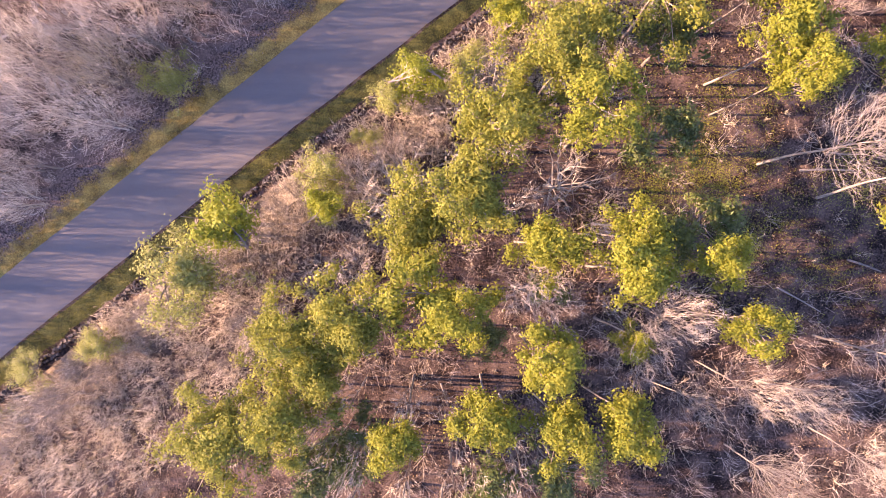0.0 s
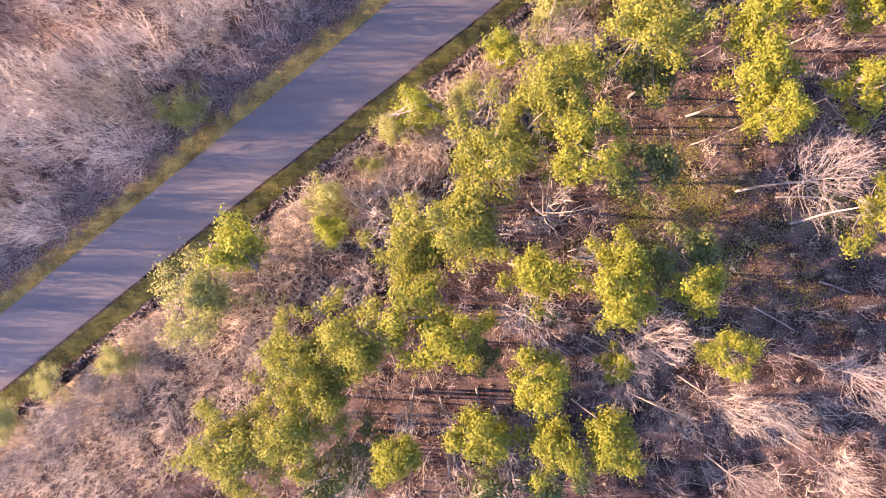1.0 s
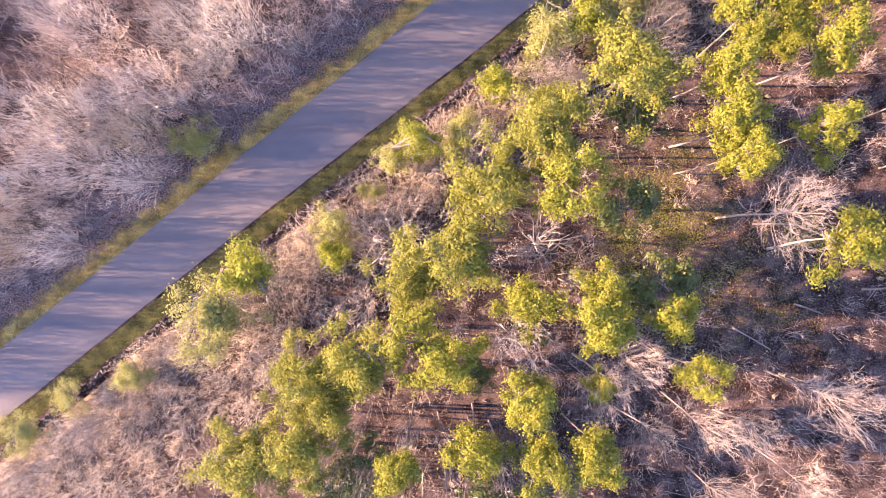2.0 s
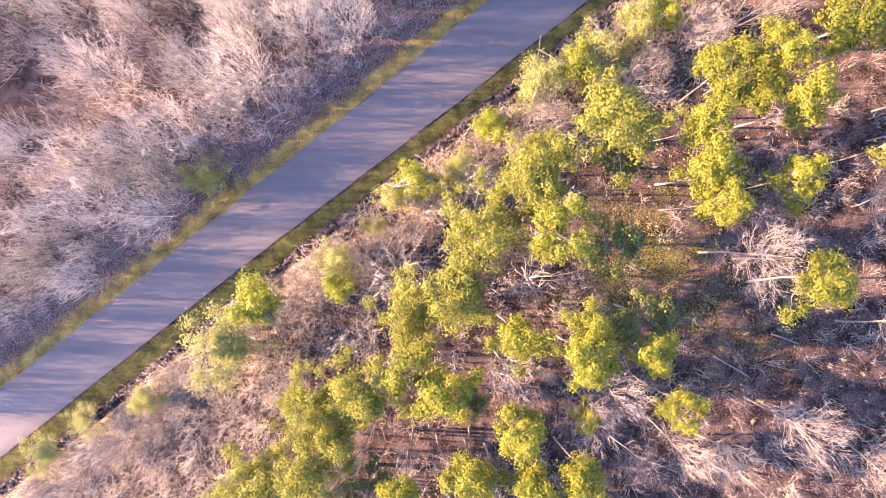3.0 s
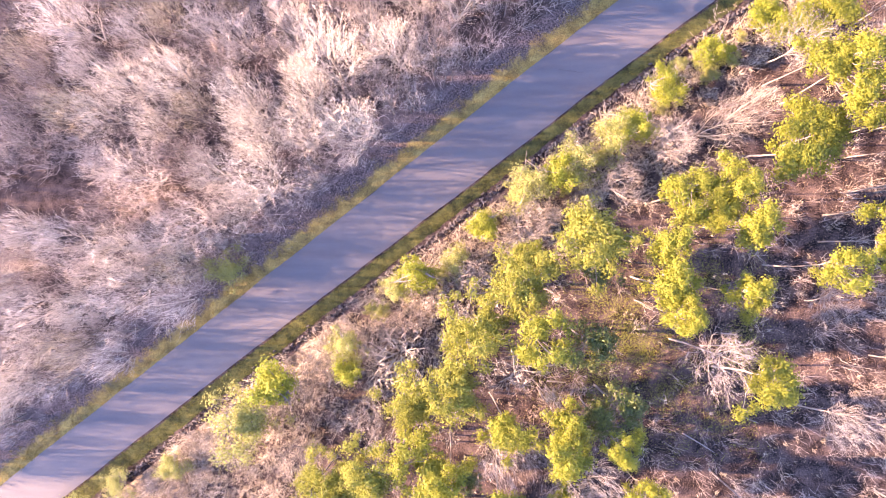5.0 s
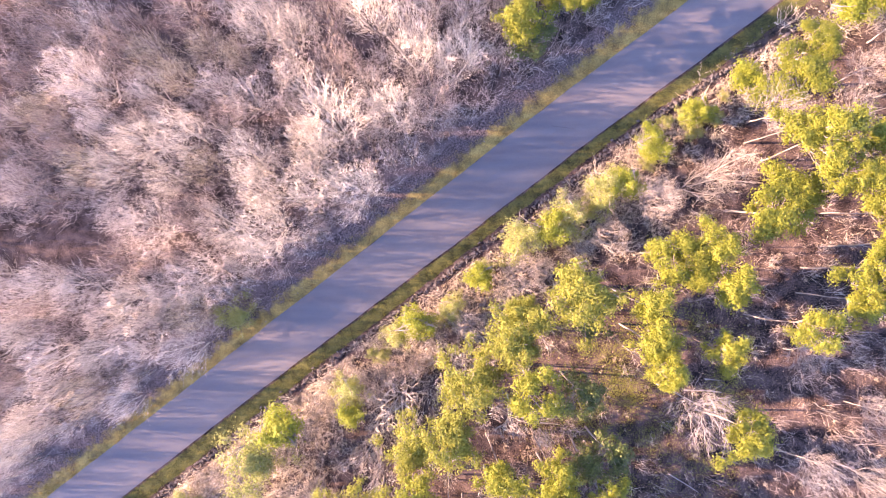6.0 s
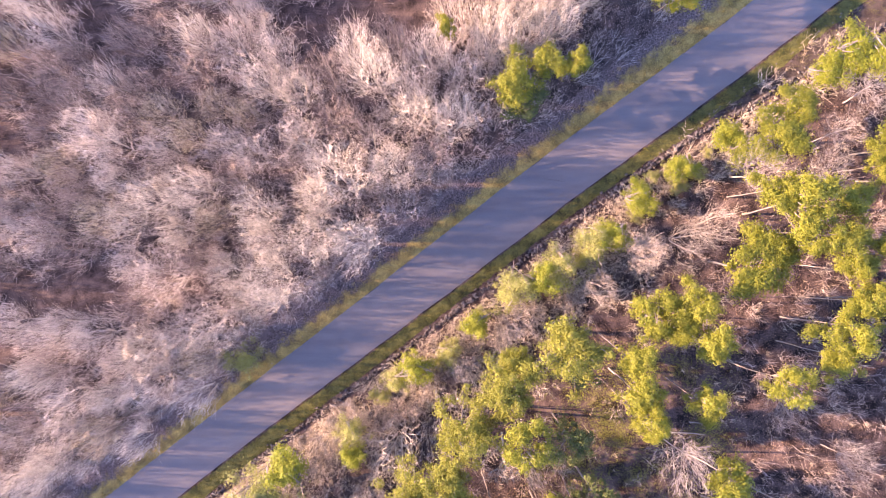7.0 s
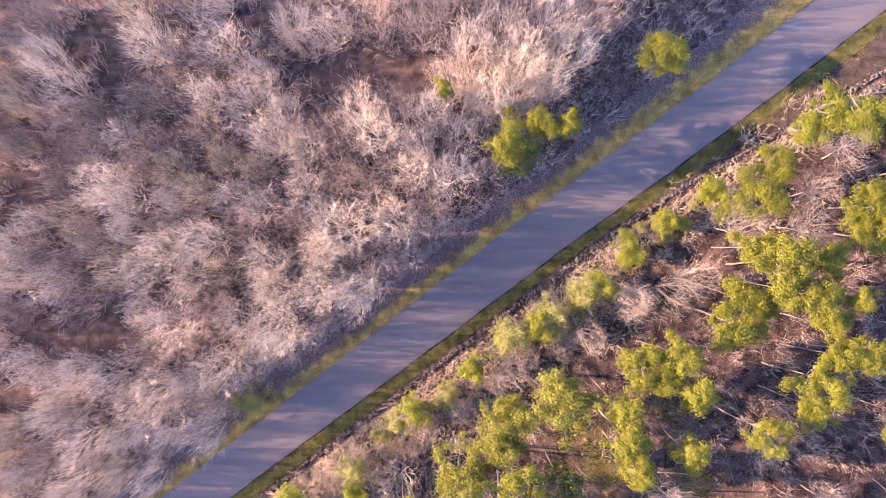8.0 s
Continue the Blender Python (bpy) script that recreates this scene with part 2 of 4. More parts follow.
straw_bank = strip("straw_bank", lambda u: wall_line(u) + 0.25, ragged(-4.2, 0.8, 21.0, 0.35), 0.05, STRAW_EDGE, 8, 0, -60, -2)
tagged(straw_bank, "bank of dry straw and pale leaves behind the wall", "leaf litter", kind="structure")
bank = strip("bank", lambda u: VERGE_EDGE(u) + float(np.interp(u, (34, 44), (-0.05, 0.4))) + 0.7 * bend(u), lambda u: wall_line(u) + 0.4, 0.045, GRAVEL, 6, 0, 33, 96)
tagged(bank, "dark stony bank between verge and stone wall", "bank", kind="structure")


# ---- plants ----
def tube(verts, faces, points, radii, sides):
    """A tapered tube through points, added to the lists."""
    base = len(verts)
    count = len(points)
    for i, p in enumerate(points):
        d = (points[min(i + 1, count - 1)] - points[max(i - 1, 0)]).normalized()
        a = d.orthogonal().normalized()
        b = d.cross(a)
        for k in range(sides):
            t = 2 * math.pi * k / sides
            verts.append(p + (a * math.cos(t) + b * math.sin(t)) * radii[i])
    for i in range(count - 1):
        for k in range(sides):
            j = (k + 1) % sides
            faces.append((base + i * sides + k, base + i * sides + j, base + (i + 1) * sides + j, base + (i + 1) * sides + k))


def spike(verts, faces, a, b, radius):
    """A three-sided twig that runs to a point."""
    base = len(verts)
    d = (b - a).normalized()
    p = d.orthogonal().normalized() * radius
    q = d.cross(p)
    verts += [a + p, a - p * 0.5 + q * 0.87, a - p * 0.5 - q * 0.87, b]
    faces += [(base, base + 1, base + 3), (base + 1, base + 2, base + 3), (base + 2, base, base + 3)]


def sprout(rng, start, way, length, steps, bend, lift):
    """A crooked line of points that grows from start."""
    points, d = [start.copy()], way.normalized()
    for _ in range(steps):
        d = (d + Vector((rng.uniform(-bend, bend), rng.uniform(-bend, bend), rng.uniform(-bend, bend) + lift))).normalized()
        points.append(points[-1] + d * (length / steps))
    return points


def along(points, s):
    s *= len(points) - 1
    i = min(int(s), len(points) - 2)
    return points[i].lerp(points[i + 1], s - i), (points[i + 1] - points[i]).normalized()


def aside(rng, d, angle):
    """A way that leaves d at about this angle, in degrees."""
    a = d.orthogonal().normalized()
    a.rotate(Matrix.Rotation(rng.uniform(0, 2 * math.pi), 3, d))
    return d * math.cos(radians(angle)) + a * math.sin(radians(angle))


def bough(start, aim, out, rng, steps=4):
    """A limb that leaves sideways and sweeps up to its aim."""
    span = (aim - start).length
    bend = start.lerp(aim, 0.5) + Vector((out.x, out.y, -0.55)) * span * 0.14 + Vector((rng.gauss(0, 1), rng.gauss(0, 1), rng.gauss(0, 1))) * span * 0.05
    points = []
    for i in range(steps + 1):
        s = i / steps
        points.append(start.lerp(bend, s).lerp(bend.lerp(aim, s), s) + Vector((rng.gauss(0, 1), rng.gauss(0, 1), 0)) * span * (0.022 if 0 < i < steps else 0))
    return points


def bare_form(seed, tall, reach, fork, limbs, subs, twigs, stems=1, limb=0.04, sub=0.018, twig=0.011, long=0.8, fan=(10, 36), crooked=0.0, flat=0.6, girth=0.0115, hair=0, strand=1.2):
    """Trunk, branches and twigs of a leafless tree that spreads like a fan: limbs sweep out and up from the fork, twigs run on the same way."""
    rng = random.Random(seed)
    trunk, branch, fine = ([], []), ([], []), ([], [])
    boles = []
    for k in range(stems):
        t = 6.283 * k / stems + rng.uniform(-0.5, 0.5)
        lean = Vector((math.cos(t), math.sin(t), 0)) * (0.05 if stems == 1 else rng.uniform(0.16, 0.34))
        bole = sprout(rng, Vector((math.cos(t), math.sin(t), 0)) * (0 if stems == 1 else 0.14) + Vector((0, 0, -0.3)), Vector((0, 0, 1)) + lean, tall * 0.9 * rng.uniform(0.85, 1.0) + 0.3, 7, 0.05 + 0.08 * crooked, 0.03)
        r = tall ** 0.8 * girth / stems ** 0.4
        tube(*trunk, bole, [r * (1.25 - 1.12 * (i / 7) ** 0.8) + 0.008 for i in range(8)], 6)
        boles.append(bole)
    turn, shift = rng.uniform(0, 6.28), Vector((rng.uniform(0, 90), 0, 0))
    for k in range(limbs):
        f = math.sqrt((k + 0.6) / limbs)
        turn += 2.39996 + rng.uniform(-0.35, 0.35)
        out = Vector((math.cos(turn), math.sin(turn), 0))
        lobe = 0.95 + 0.5 * noise.noise(out * 1.3 + shift)
        aim = out * reach * 0.86 * f * lobe * rng.uniform(0.8, 1.12)
        aim.z = tall * (flat + (0.97 - flat) * math.sqrt(max(0.0, 1 - f * f))) * rng.uniform(0.88, 1.03)
        bole = max(boles, key=lambda c: c[4].xy.dot(out.xy) + rng.uniform(0, 0.5))
        s = max(0.08, min(0.9, (fork + (0.9 - fork) * (1 - f) ** 0.8 * 0.85) + rng.uniform(-0.06, 0.06)))
        start, d = along(bole, s)
        if start.z > aim.z - 0.5:
            start, d = along(bole, max(0.08, (aim.z - 0.8) / tall))
        line = bough(start, aim, out, rng)
        if crooked:
            line = [p + Vector((rng.gauss(0, 1), rng.gauss(0, 1), rng.gauss(0, 1))) * crooked * (0.0 if i == 0 else 0.3) for i, p in enumerate(line)]
        length = (aim - start).length
        r = limb * (0.55 + 0.15 * length ** 0.7)
        tube(*branch, line, [r * (1 - 0.74 * i / 4) for i in range(5)], 3)
        for q in range(subs):
            s2 = 0.3 + 0.68 * (q + rng.random()) / subs
            p2, d2 = along(line, s2)
            l2 = length * rng.uniform(0.26, 0.46) * (1.2 - 0.7 * s2)
            twist = sprout(rng, p2, aside(rng, d2, rng.uniform(fan[0] + 6, fan[1] + 8)), l2, 2, 0.12 + 0.3 * crooked, 0.12)
            r2 = sub * (1.2 - 0.5 * s2)
            tube(*branch, twist[:2], [r2, r2 * 0.75], 3)
            spike(*branch, twist[1], twist[2], r2 * 0.75)
            for w in range(twigs):
                p3, d3 = along(twist, 0.2 + 0.8 * (w + rng.random()) / twigs)
                l3 = long * rng.uniform(0.5, 1.25)
                spike(*fine, p3, p3 + (aside(rng, d3, rng.uniform(*fan)) + Vector((0, 0, 0.12))).normalized() * l3, twig)
        for w in range(twigs):
            p3, d3 = along(line, 0.5 + 0.5 * (w + rng.random()) / twigs)
            spike(*fine, p3, p3 + aside(rng, d3, rng.uniform(*fan)) * long * rng.uniform(0.6, 1.3), twig)
    root = Vector((0, 0, tall * max(0.05, fork - 0.1)))
    for k in range(hair):  # the finest shoots of the crown's outside, all running away from the root
        z = 1 - 1.05 * (k + 0.5) / hair
        ring, t = math.sqrt(max(0.0, 1 - z * z)), k * 2.39996
        way = Vector((ring * math.cos(t), ring * math.sin(t), z))
        lobe = 0.9 + 0.5 * noise.noise(Vector((way.x, way.y, 0)) * 1.3 + shift) + 0.45 * noise.noise(way * 3.1 + shift)
        low = tall * (flat - 0.1)
        end = Vector((way.x * reach * lobe, way.y * reach * lobe, low + (tall - low) * way.z * (0.75 + 0.25 * lobe))) * rng.uniform(0.64, 1.06)
        d = (end - root).normalized() + Vector((rng.gauss(0, 0.2), rng.gauss(0, 0.2), rng.gauss(0, 0.12)))
        spike(*fine, end - d.normalized() * strand * rng.uniform(0.6, 1.3), end, twig)
    return trunk, branch, fine


def leafy_form(seed, tall, reach, bottom, clumps, size, count, leaf, stems=1, hollow=0.5, girth=0.0115):
    """A tree in young leaf: limbs run to clumps of leaves that fill an uneven egg of a crown."""
    rng, dice = random.Random(seed), np.random.default_rng(seed + 500)
    trunk, branch, fine, verts = ([], []), ([], []), ([], []), []
    boles = []
    for k in range(stems):
        t = 6.283 * k / stems + rng.uniform(-0.5, 0.5)
        lean = Vector((math.cos(t), math.sin(t), 0)) * (0.04 if stems == 1 else 0.25)
        bole = sprout(rng, Vector((0, 0, -0.3)) + lean * (0 if stems == 1 else 0.4), Vector((0, 0, 1)) + lean, tall * 0.92 + 0.3, 7, 0.05, 0.03)
        r = tall ** 0.8 * girth / stems ** 0.4
        tube(*trunk, bole, [r * (1.25 - 1.15 * (i / 7) ** 0.8) + 0.008 for i in range(8)], 6)
        boles.append(bole)
    middle, half = tall * (1 + bottom) / 2, tall * (1 - bottom) / 2
    shift, made, k = Vector((rng.uniform(0, 90), 7.0, 0)), 0, 0
    while made < clumps:
        k += 1
        way = Vector((rng.gauss(0, 1), rng.gauss(0, 1), rng.gauss(0.25, 1))).normalized()
        lobe = 0.92 + 0.75 * noise.noise(way * 1.7 + shift)
        c = way * lobe * rng.uniform(hollow, 1.0)
        if k < clumps * 4 and noise.noise(c * 2.1 + shift * 2) < -0.16:
            continue
        made += 1
        top = boles[made % stems]
        wide = max(0.2, 1 - 0.35 * max(0.0, c.z))
        c = Vector((c.x * (reach - size * 0.6) * wide, c.y * (reach - size * 0.6) * wide, middle + c.z * (half - size * 0.5)))
        start, d = along(top, max(0.1, min(0.93, (c.z - 0.5 * c.xy.length - 0.3) / tall)))
        out = Vector((c.x, c.y, 0)).normalized() if c.xy.length > 0.05 else Vector((1, 0, 0))
        line = bough(start, c, out, rng, 3)
        tube(*branch, line, [0.034 * (1 - 0.75 * i / 3) + 0.004 for i in range(4)], 3)
        for w in range(5):
            d = Vector((rng.gauss(0, 1), rng.gauss(0, 1), rng.gauss(0.3, 1))).normalized()
            spike(*fine, c, c + d * size * rng.uniform(0.7, 1.05), 0.011)
        grow = size * rng.uniform(0.7, 1.25)
        n = int(count * (grow / size) ** 2 * rng.uniform(0.8, 1.2))
        d = dice.normal(0, 1, (n, 3)) + (0, 0, 0.35)
        d /= np.linalg.norm(d, axis=1)[:, None]
        ball = d * (0.3 + np.abs(dice.normal(0.45, 0.33, (n, 1)))) * grow * (1, 1, 0.8) * (1 + 0.3 * np.sin(d[:, :1] * 5 + made) * np.cos(d[:, 1:2] * 4 - made))
        face = d * 0.9 + dice.normal(0, 0.4, (n, 3)) + (0, 0, 0.4)
        face /= np.linalg.norm(face, axis=1)[:, None]
        side = np.cross(face, dice.normal(0, 1, (n, 3)))
        side /= np.linalg.norm(side, axis=1)[:, None] + 1e-6
        other = np.cross(face, side)
        l = leaf * dice.uniform(0.65, 1.25, (n, 1))
        p = np.array(c) + ball
        verts.append(np.stack((p - side * l * 0.5 + face * l * 0.1, p + other * l * 0.45, p + side * l * 0.5 - other * l * 0.25), axis=1).reshape(-1, 3))
    verts = np.concatenate(verts)
    return trunk, branch, fine, (verts.tolist(), np.arange(len(verts)).reshape(-1, 3).tolist())


def data_of(name, lists, mat, smooth=False):
    data = bpy.data.meshes.new(name)
    data.from_pydata([tuple(v) for v in lists[0]], [], lists[1])
    data.materials.append(mat)
    if smooth:
        data.polygons.foreach_set("use_smooth", [True] * len(data.polygons))
    return data


def wood_edge(u):
    """How near the bare wood comes to the road."""
    return float(np.interp(u, (-50, 0, 26, 36, 60), (-24.2, -24.6, -24.8, -29.5, -31.0)))


GAPS = ((-37.0, 54.3, 3.0), (-34.7, 49.5, 3.0), (-46.9, 57.4, 3.0), (-43.4, 49.6, 2.0), (-18.2, 55.8, 2.3), (-13.8, 47.9, 2.6), (-8.3, 49.0, 2.9),
        (-1.9, 49.7, 2.4), (-48.9, 13.1, 2.8), (-42.5, 20.8, 2.9), (-37.1, 20.5, 2.6), (-47.2, 36.3, 2.6), (-10.9, 45.3, 1.9))


def in_gap(x, y, more=0.0):
    """Small clearings in the bare wood where the dark floor shows."""
    return any((x - a) ** 2 + (y - b) ** 2 < (r + more) ** 2 for a, b, r in GAPS)


MODELS = {}


def model(key, form, bark, twig_mat, leaf_mat=None, **shape):
    """Keeps the part meshes of one kind of tree; each has its own form and seed."""
    lists = form(**shape)
    parts = [("trunk", data_of("trunk", lists[0], bark, True)), ("branchwork", data_of("branchwork", lists[1], bark)), ("twigwork", data_of("twigwork", lists[2], twig_mat))]
    if leaf_mat:
        parts.append(("crown", data_of("crown", lists[3], leaf_mat)))
    MODELS[key] = dict(parts=parts, tall=shape["tall"], reach=shape["reach"], first=None)


PLANT_TURN = random.Random(77)


def plant(key, name, x, y, top, radius, label, category="tree", group="", lean=(0, 0)):
    """Sets one tree of a kind at a place, with its top at this height and its crown at this radius."""
    kind = MODELS[key]
    z = height(x, y) - 0.05
    grow = max(0.8, top - z)
    k = radius / kind["reach"]
    turn = PLANT_TURN.uniform(0, 360)
    m = pose(x, y, z, lean[0] + PLANT_TURN.uniform(-2.5, 2.5), lean[1] + PLANT_TURN.uniform(-2.5, 2.5)) @ pose(0, 0, 0, 0, 0, turn) @ Matrix.Diagonal((k, k, grow / kind["tall"], 1))
    if kind["first"] is None:
        ob = new(name)
        for part_name, data in kind["parts"]:
            piece = part(part_name, data, branches if part_name == "twigwork" else ob)
            branches = piece if part_name == "branchwork" else None
            if part_name != "trunk":
                tagged(piece, kind="stuff")
        kind["first"] = ob
        made = ob
        ob.matrix_basis = m
    else:
        first = kind["first"]
        keep = first.matrix_basis.copy()
        first.matrix_basis = Matrix.Identity(4)
        made = copy_thing(first, m)
        first.matrix_basis = keep
        made.name = name
    return tagged(made, label, category, group)


def pick_of(prefix, x, y):
    keys = sorted(k for k in MODELS if k.startswith(prefix))
    return keys[int(abs(x * 7.3 + y * 3.1)) % len(keys)]


for i in range(5):
    model(f"rosy{i}", bare_form, BARK_SILVER, TWIG_PINK, seed=10 + i, tall=8.0, reach=2.6, fork=0.14, limbs=20, subs=4, twigs=4, stems=2 + i % 2, limb=0.02, sub=0.012, twig=0.0088, long=0.9, fan=(10, 40), hair=740, strand=1.2)
for i in range(4):
    model(f"silver{i}", bare_form, BARK_SILVER, TWIG_WHITE, seed=20 + i, tall=9.0, reach=3.0, fork=0.16, limbs=26, subs=5, twigs=5, stems=2 + i % 2, limb=0.027, sub=0.0135, twig=0.0088, long=1.0, fan=(8, 34), hair=980, strand=1.3)
for i in range(3):
    model(f"straw{i}", bare_form, BARK_GREY, TWIG_TAN, seed=30 + i, tall=6.0, reach=2.2, fork=0.12, limbs=20, subs=4, twigs=4, stems=3, limb=0.018, sub=0.011, twig=0.0095, long=0.7, fan=(8, 30), hair=760, strand=0.9)
for i in range(4):
    model(f"brown{i}", bare_form, BARK_GREY, TWIG_BROWN, seed=40 + i, tall=8.0, reach=2.6, fork=0.2, limbs=22, subs=5, twigs=4, stems=1 + i % 3, limb=0.024, sub=0.0125, twig=0.0092, fan=(10, 36), hair=560, strand=1.1)
for i in range(4):
    model(f"tallbare{i}", bare_form, BARK_PALE if i else BARK_GREY, TWIG_ASH, seed=50 + i, tall=14.0, reach=2.6, fork=0.55, limbs=28, subs=5, twigs=5, limb=0.019, sub=0.0105, twig=0.0072, long=0.9, flat=0.72, fan=(12, 42), girth=0.0078, hair=60, strand=1.0)
for i in range(3):
    model(f"star{i}", bare_form, BARK_PALE, TWIG_STAR, seed=56 + i, tall=14.0, reach=2.6, fork=0.6, limbs=26, subs=5, twigs=6, limb=0.018, sub=0.0098, twig=0.0074, long=0.9, flat=0.76, fan=(10, 36), girth=0.0085, hair=120)
for i in range(3):
    model(f"slope{i}", bare_form, BARK_PALE, TWIG_SLOPE, seed=46 + i, tall=8.0, reach=2.4, fork=0.1, limbs=24, subs=5, twigs=4, stems=3, limb=0.02, sub=0.0105, twig=0.0078, long=0.85, fan=(10, 38), hair=300, strand=1.0)
for i in range(3):
    model(f"pole{i}", bare_form, BARK_PALE if i else BARK_GREY, TWIG_PINK, seed=65 + i, tall=7.5, reach=1.0, fork=0.35, limbs=9, subs=3, twigs=4, girth=0.0145, limb=0.016, sub=0.010, twig=0.0095, long=0.5)
model("snag0", bare_form, BARK_SILVER, TWIG_ASH, seed=60, tall=12.0, reach=2.4, fork=0.5, limbs=15, subs=5, twigs=3, limb=0.05, sub=0.025, twig=0.012, long=0.5, fan=(16, 50), crooked=0.3, flat=0.55)
model("snag1", bare_form, BARK_SILVER, TWIG_ASH, seed=61, tall=8.0, reach=3.0, fork=0.08, limbs=26, subs=6, twigs=5, stems=5, limb=0.042, sub=0.019, twig=0.0105, long=0.9, fan=(8, 32), crooked=0.05)
for i in range(5):
    model(f"yellow{i}", leafy_form, BARK_PALE if i == 1 else BARK_GREY, TWIG_BROWN, LEAF_YELLOW, seed=70 + i, tall=13.0, reach=2.2, bottom=0.66, clumps=34, size=0.5, count=205, leaf=0.16, girth=0.0078)
for i in range(4):
    model(f"olive{i}", leafy_form, BARK_GREY, TWIG_BROWN, LEAF_OLIVE, seed=80 + i, tall=13.0, reach=2.6, bottom=0.6, clumps=84, size=0.46, count=150, leaf=0.14, hollow=0.3, girth=0.0078)
for i in range(3):
    model(f"deep{i}", leafy_form, BARK_GREY, TWIG_BROWN, LEAF_DEEP, seed=90 + i, tall=11.0, reach=2.2, bottom=0.45, clumps=40, size=0.5, count=110, leaf=0.19)
for i in range(3):
    model(f"sapling{i}", leafy_form, BARK_GREY, TWIG_BROWN, LEAF_GREEN, seed=100 + i, tall=5.5, reach=1.5, bottom=0.3, clumps=42, size=0.36, count=150, leaf=0.115, stems=2, hollow=0.3)
for i in range(3):
    model(f"willow{i}", leafy_form, BARK_GREY, TWIG_TAN, LEAF_PALE, seed=110 + i, tall=5.5, reach=1.9, bottom=0.22, clumps=52, size=0.43, count=125, leaf=0.11, stems=3, hollow=0.25)


def yellow(x, y, top, r):
    plant(pick_of("yellow", x, y), "maple_tree", x, y, top + 0.6, r * 1.3, "tall slender tree with clumps of yellow-green spring leaves", group="leafing trees on the slope")


def olive(x, y, top, r):
    plant(pick_of("olive", x, y), "poplar_tree", x, y, top + 0.6, r * 1.36, "full tree in fine olive-yellow young leaf", group="leafing trees on the slope")


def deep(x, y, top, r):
    plant(pick_of("deep", x, y), "evergreen_tree", x, y, top, r * 1.3, "dark green leafy tree, also standing for shaded sides of taller crowns", group="dark green trees")


def sapling(x, y, top, r):
    plant(pick_of("sapling", x, y), "sapling", x, y, top + 0.3, r * 1.7, "bushy bright green sapling beside the road", group="roadside saplings")


def willow(x, y, top, r):
    plant(pick_of("willow", x, y), "willow_bush", x, y, top + 0.3, r * 1.7, "soft pale green leafing bush near the stone wall", "bush", "roadside bushes")


def tallbare(x, y, top, r, lean=(0, 0)):
    plant(pick_of("tallbare", x, y), "bare_tree", x, y, top + 0.3, r * 0.95, "tall leafless tree with a pale trunk and bare crown", group="bare trees on the slope", lean=lean)


def starbare(x, y, top, r):
    plant(pick_of("star", x, y), "bare_tree", x, y, top + 0.3, r * 1.0, "tall leafless tree with a spreading crown, twigs paled as if sunlit", group="bare trees on the slope")


def rustle(x, y, top, r):
    plant(pick_of("slope", x, y), "bare_tree", x, y, top + 0.3, r * 1.15, "leafless bushy tree with fine beige twigs", group="bare trees on the slope")


def rosy(x, y, top, r):
    plant(pick_of("rosy", x, y), "bare_tree", x, y, top + 0.3, r * 1.2, "leafless many-stemmed tree with rosy grey twigs", group="bare trees of the wood")


def silver(x, y, top, r):
    plant(pick_of("silver", x, y), "bare_tree", x, y, top + 0.3, r * 1.2, "leafless tree with silvery white spreading branches", group="bare trees of the wood")


def straw(x, y, top, r):
    plant(pick_of("straw", x, y), "bare_bush", x, y, top + 0.3, r * 1.2, "leafless straw-coloured bushy shrub", "bush", "bare bushes of the wood")


def brown(x, y, top, r):
    plant(pick_of("brown", x, y), "bare_tree", x, y, top + 0.3, r * 1.2, "leafless tree with dull brown twigs", group="bare trees of the wood")


# leafing trees on the slope
olive(6.8, 11.2, 14.6, 2.6)
olive(8.2, 12.9, 12.0, 2.0)
yellow(8.9, 7.5, 17.2, 2.2)
olive(3.2, 7.3, 14.4, 2.8)
olive(1.7, 3.4, 15.0, 2.6)
olive(-2.1, 1.5, 12.6, 2.3)
yellow(-1.2, -3.0, 14.4, 2.5)
yellow(1.5, -3.5, 16.5, 1.7)
olive(-5.2, -4.3, 13.8, 2.6)
olive(-9.4, -5.4, 12.7, 2.3)
yellow(5.2, 0.6, 16.6, 1.8)
yellow(9.7, 1.2, 17.7, 1.6)
yellow(10.2, -1.1, 18.5, 2.0)
yellow(14.6, -0.4, 18.6, 1.4)
yellow(15.8, -3.8, 18.2, 1.4)
olive(13.0, 15.5, 15.7, 3.0)
yellow(17.6, 15.4, 17.0, 1.7)
yellow(18.5, 11.8, 16.6, 2.2)
yellow(18.8, 9.6, 17.8, 1.5)
yellow(20.6, 18.8, 15.8, 2.3)
yellow(22.4, 17.3, 15.3, 2.0)
yellow(22.6, 19.4, 17.4, 1.6)
yellow(24.7, 16.5, 17.2, 1.9)
yellow(24.2, 11.0, 17.3, 1.6)
yellow(25.4, 3.6, 17.0, 2.2)
yellow(28.7, 22.9, 15.0, 2.8)
yellow(5.6, -6.0, 17.9, 1.8)
yellow(2.7, -8.9, 16.1, 1.8)
yellow(6.2, -9.9, 16.6, 1.8)
yellow(9.8, -9.5, 17.0, 1.8)
yellow(-2.5, -11.2, 15.0, 1.5)
yellow(10.4, -5.4, 16.6, 1.0)
olive(-13.5, -11.0, 12.8, 2.8)
olive(-9.5, -9.9, 14.0, 2.3)
olive(-7.6, -7.6, 13.0, 2.2)
yellow(32.6, 34.6, 11.2, 2.9)
yellow(35.0, 37.9, 10.5, 2.1)
yellow(32.1, 27.8, 17.7, 2.5)
yellow(31.3, 23.7, 13.9, 2.2)
yellow(30.6, 29.6, 15.8, 1.9)
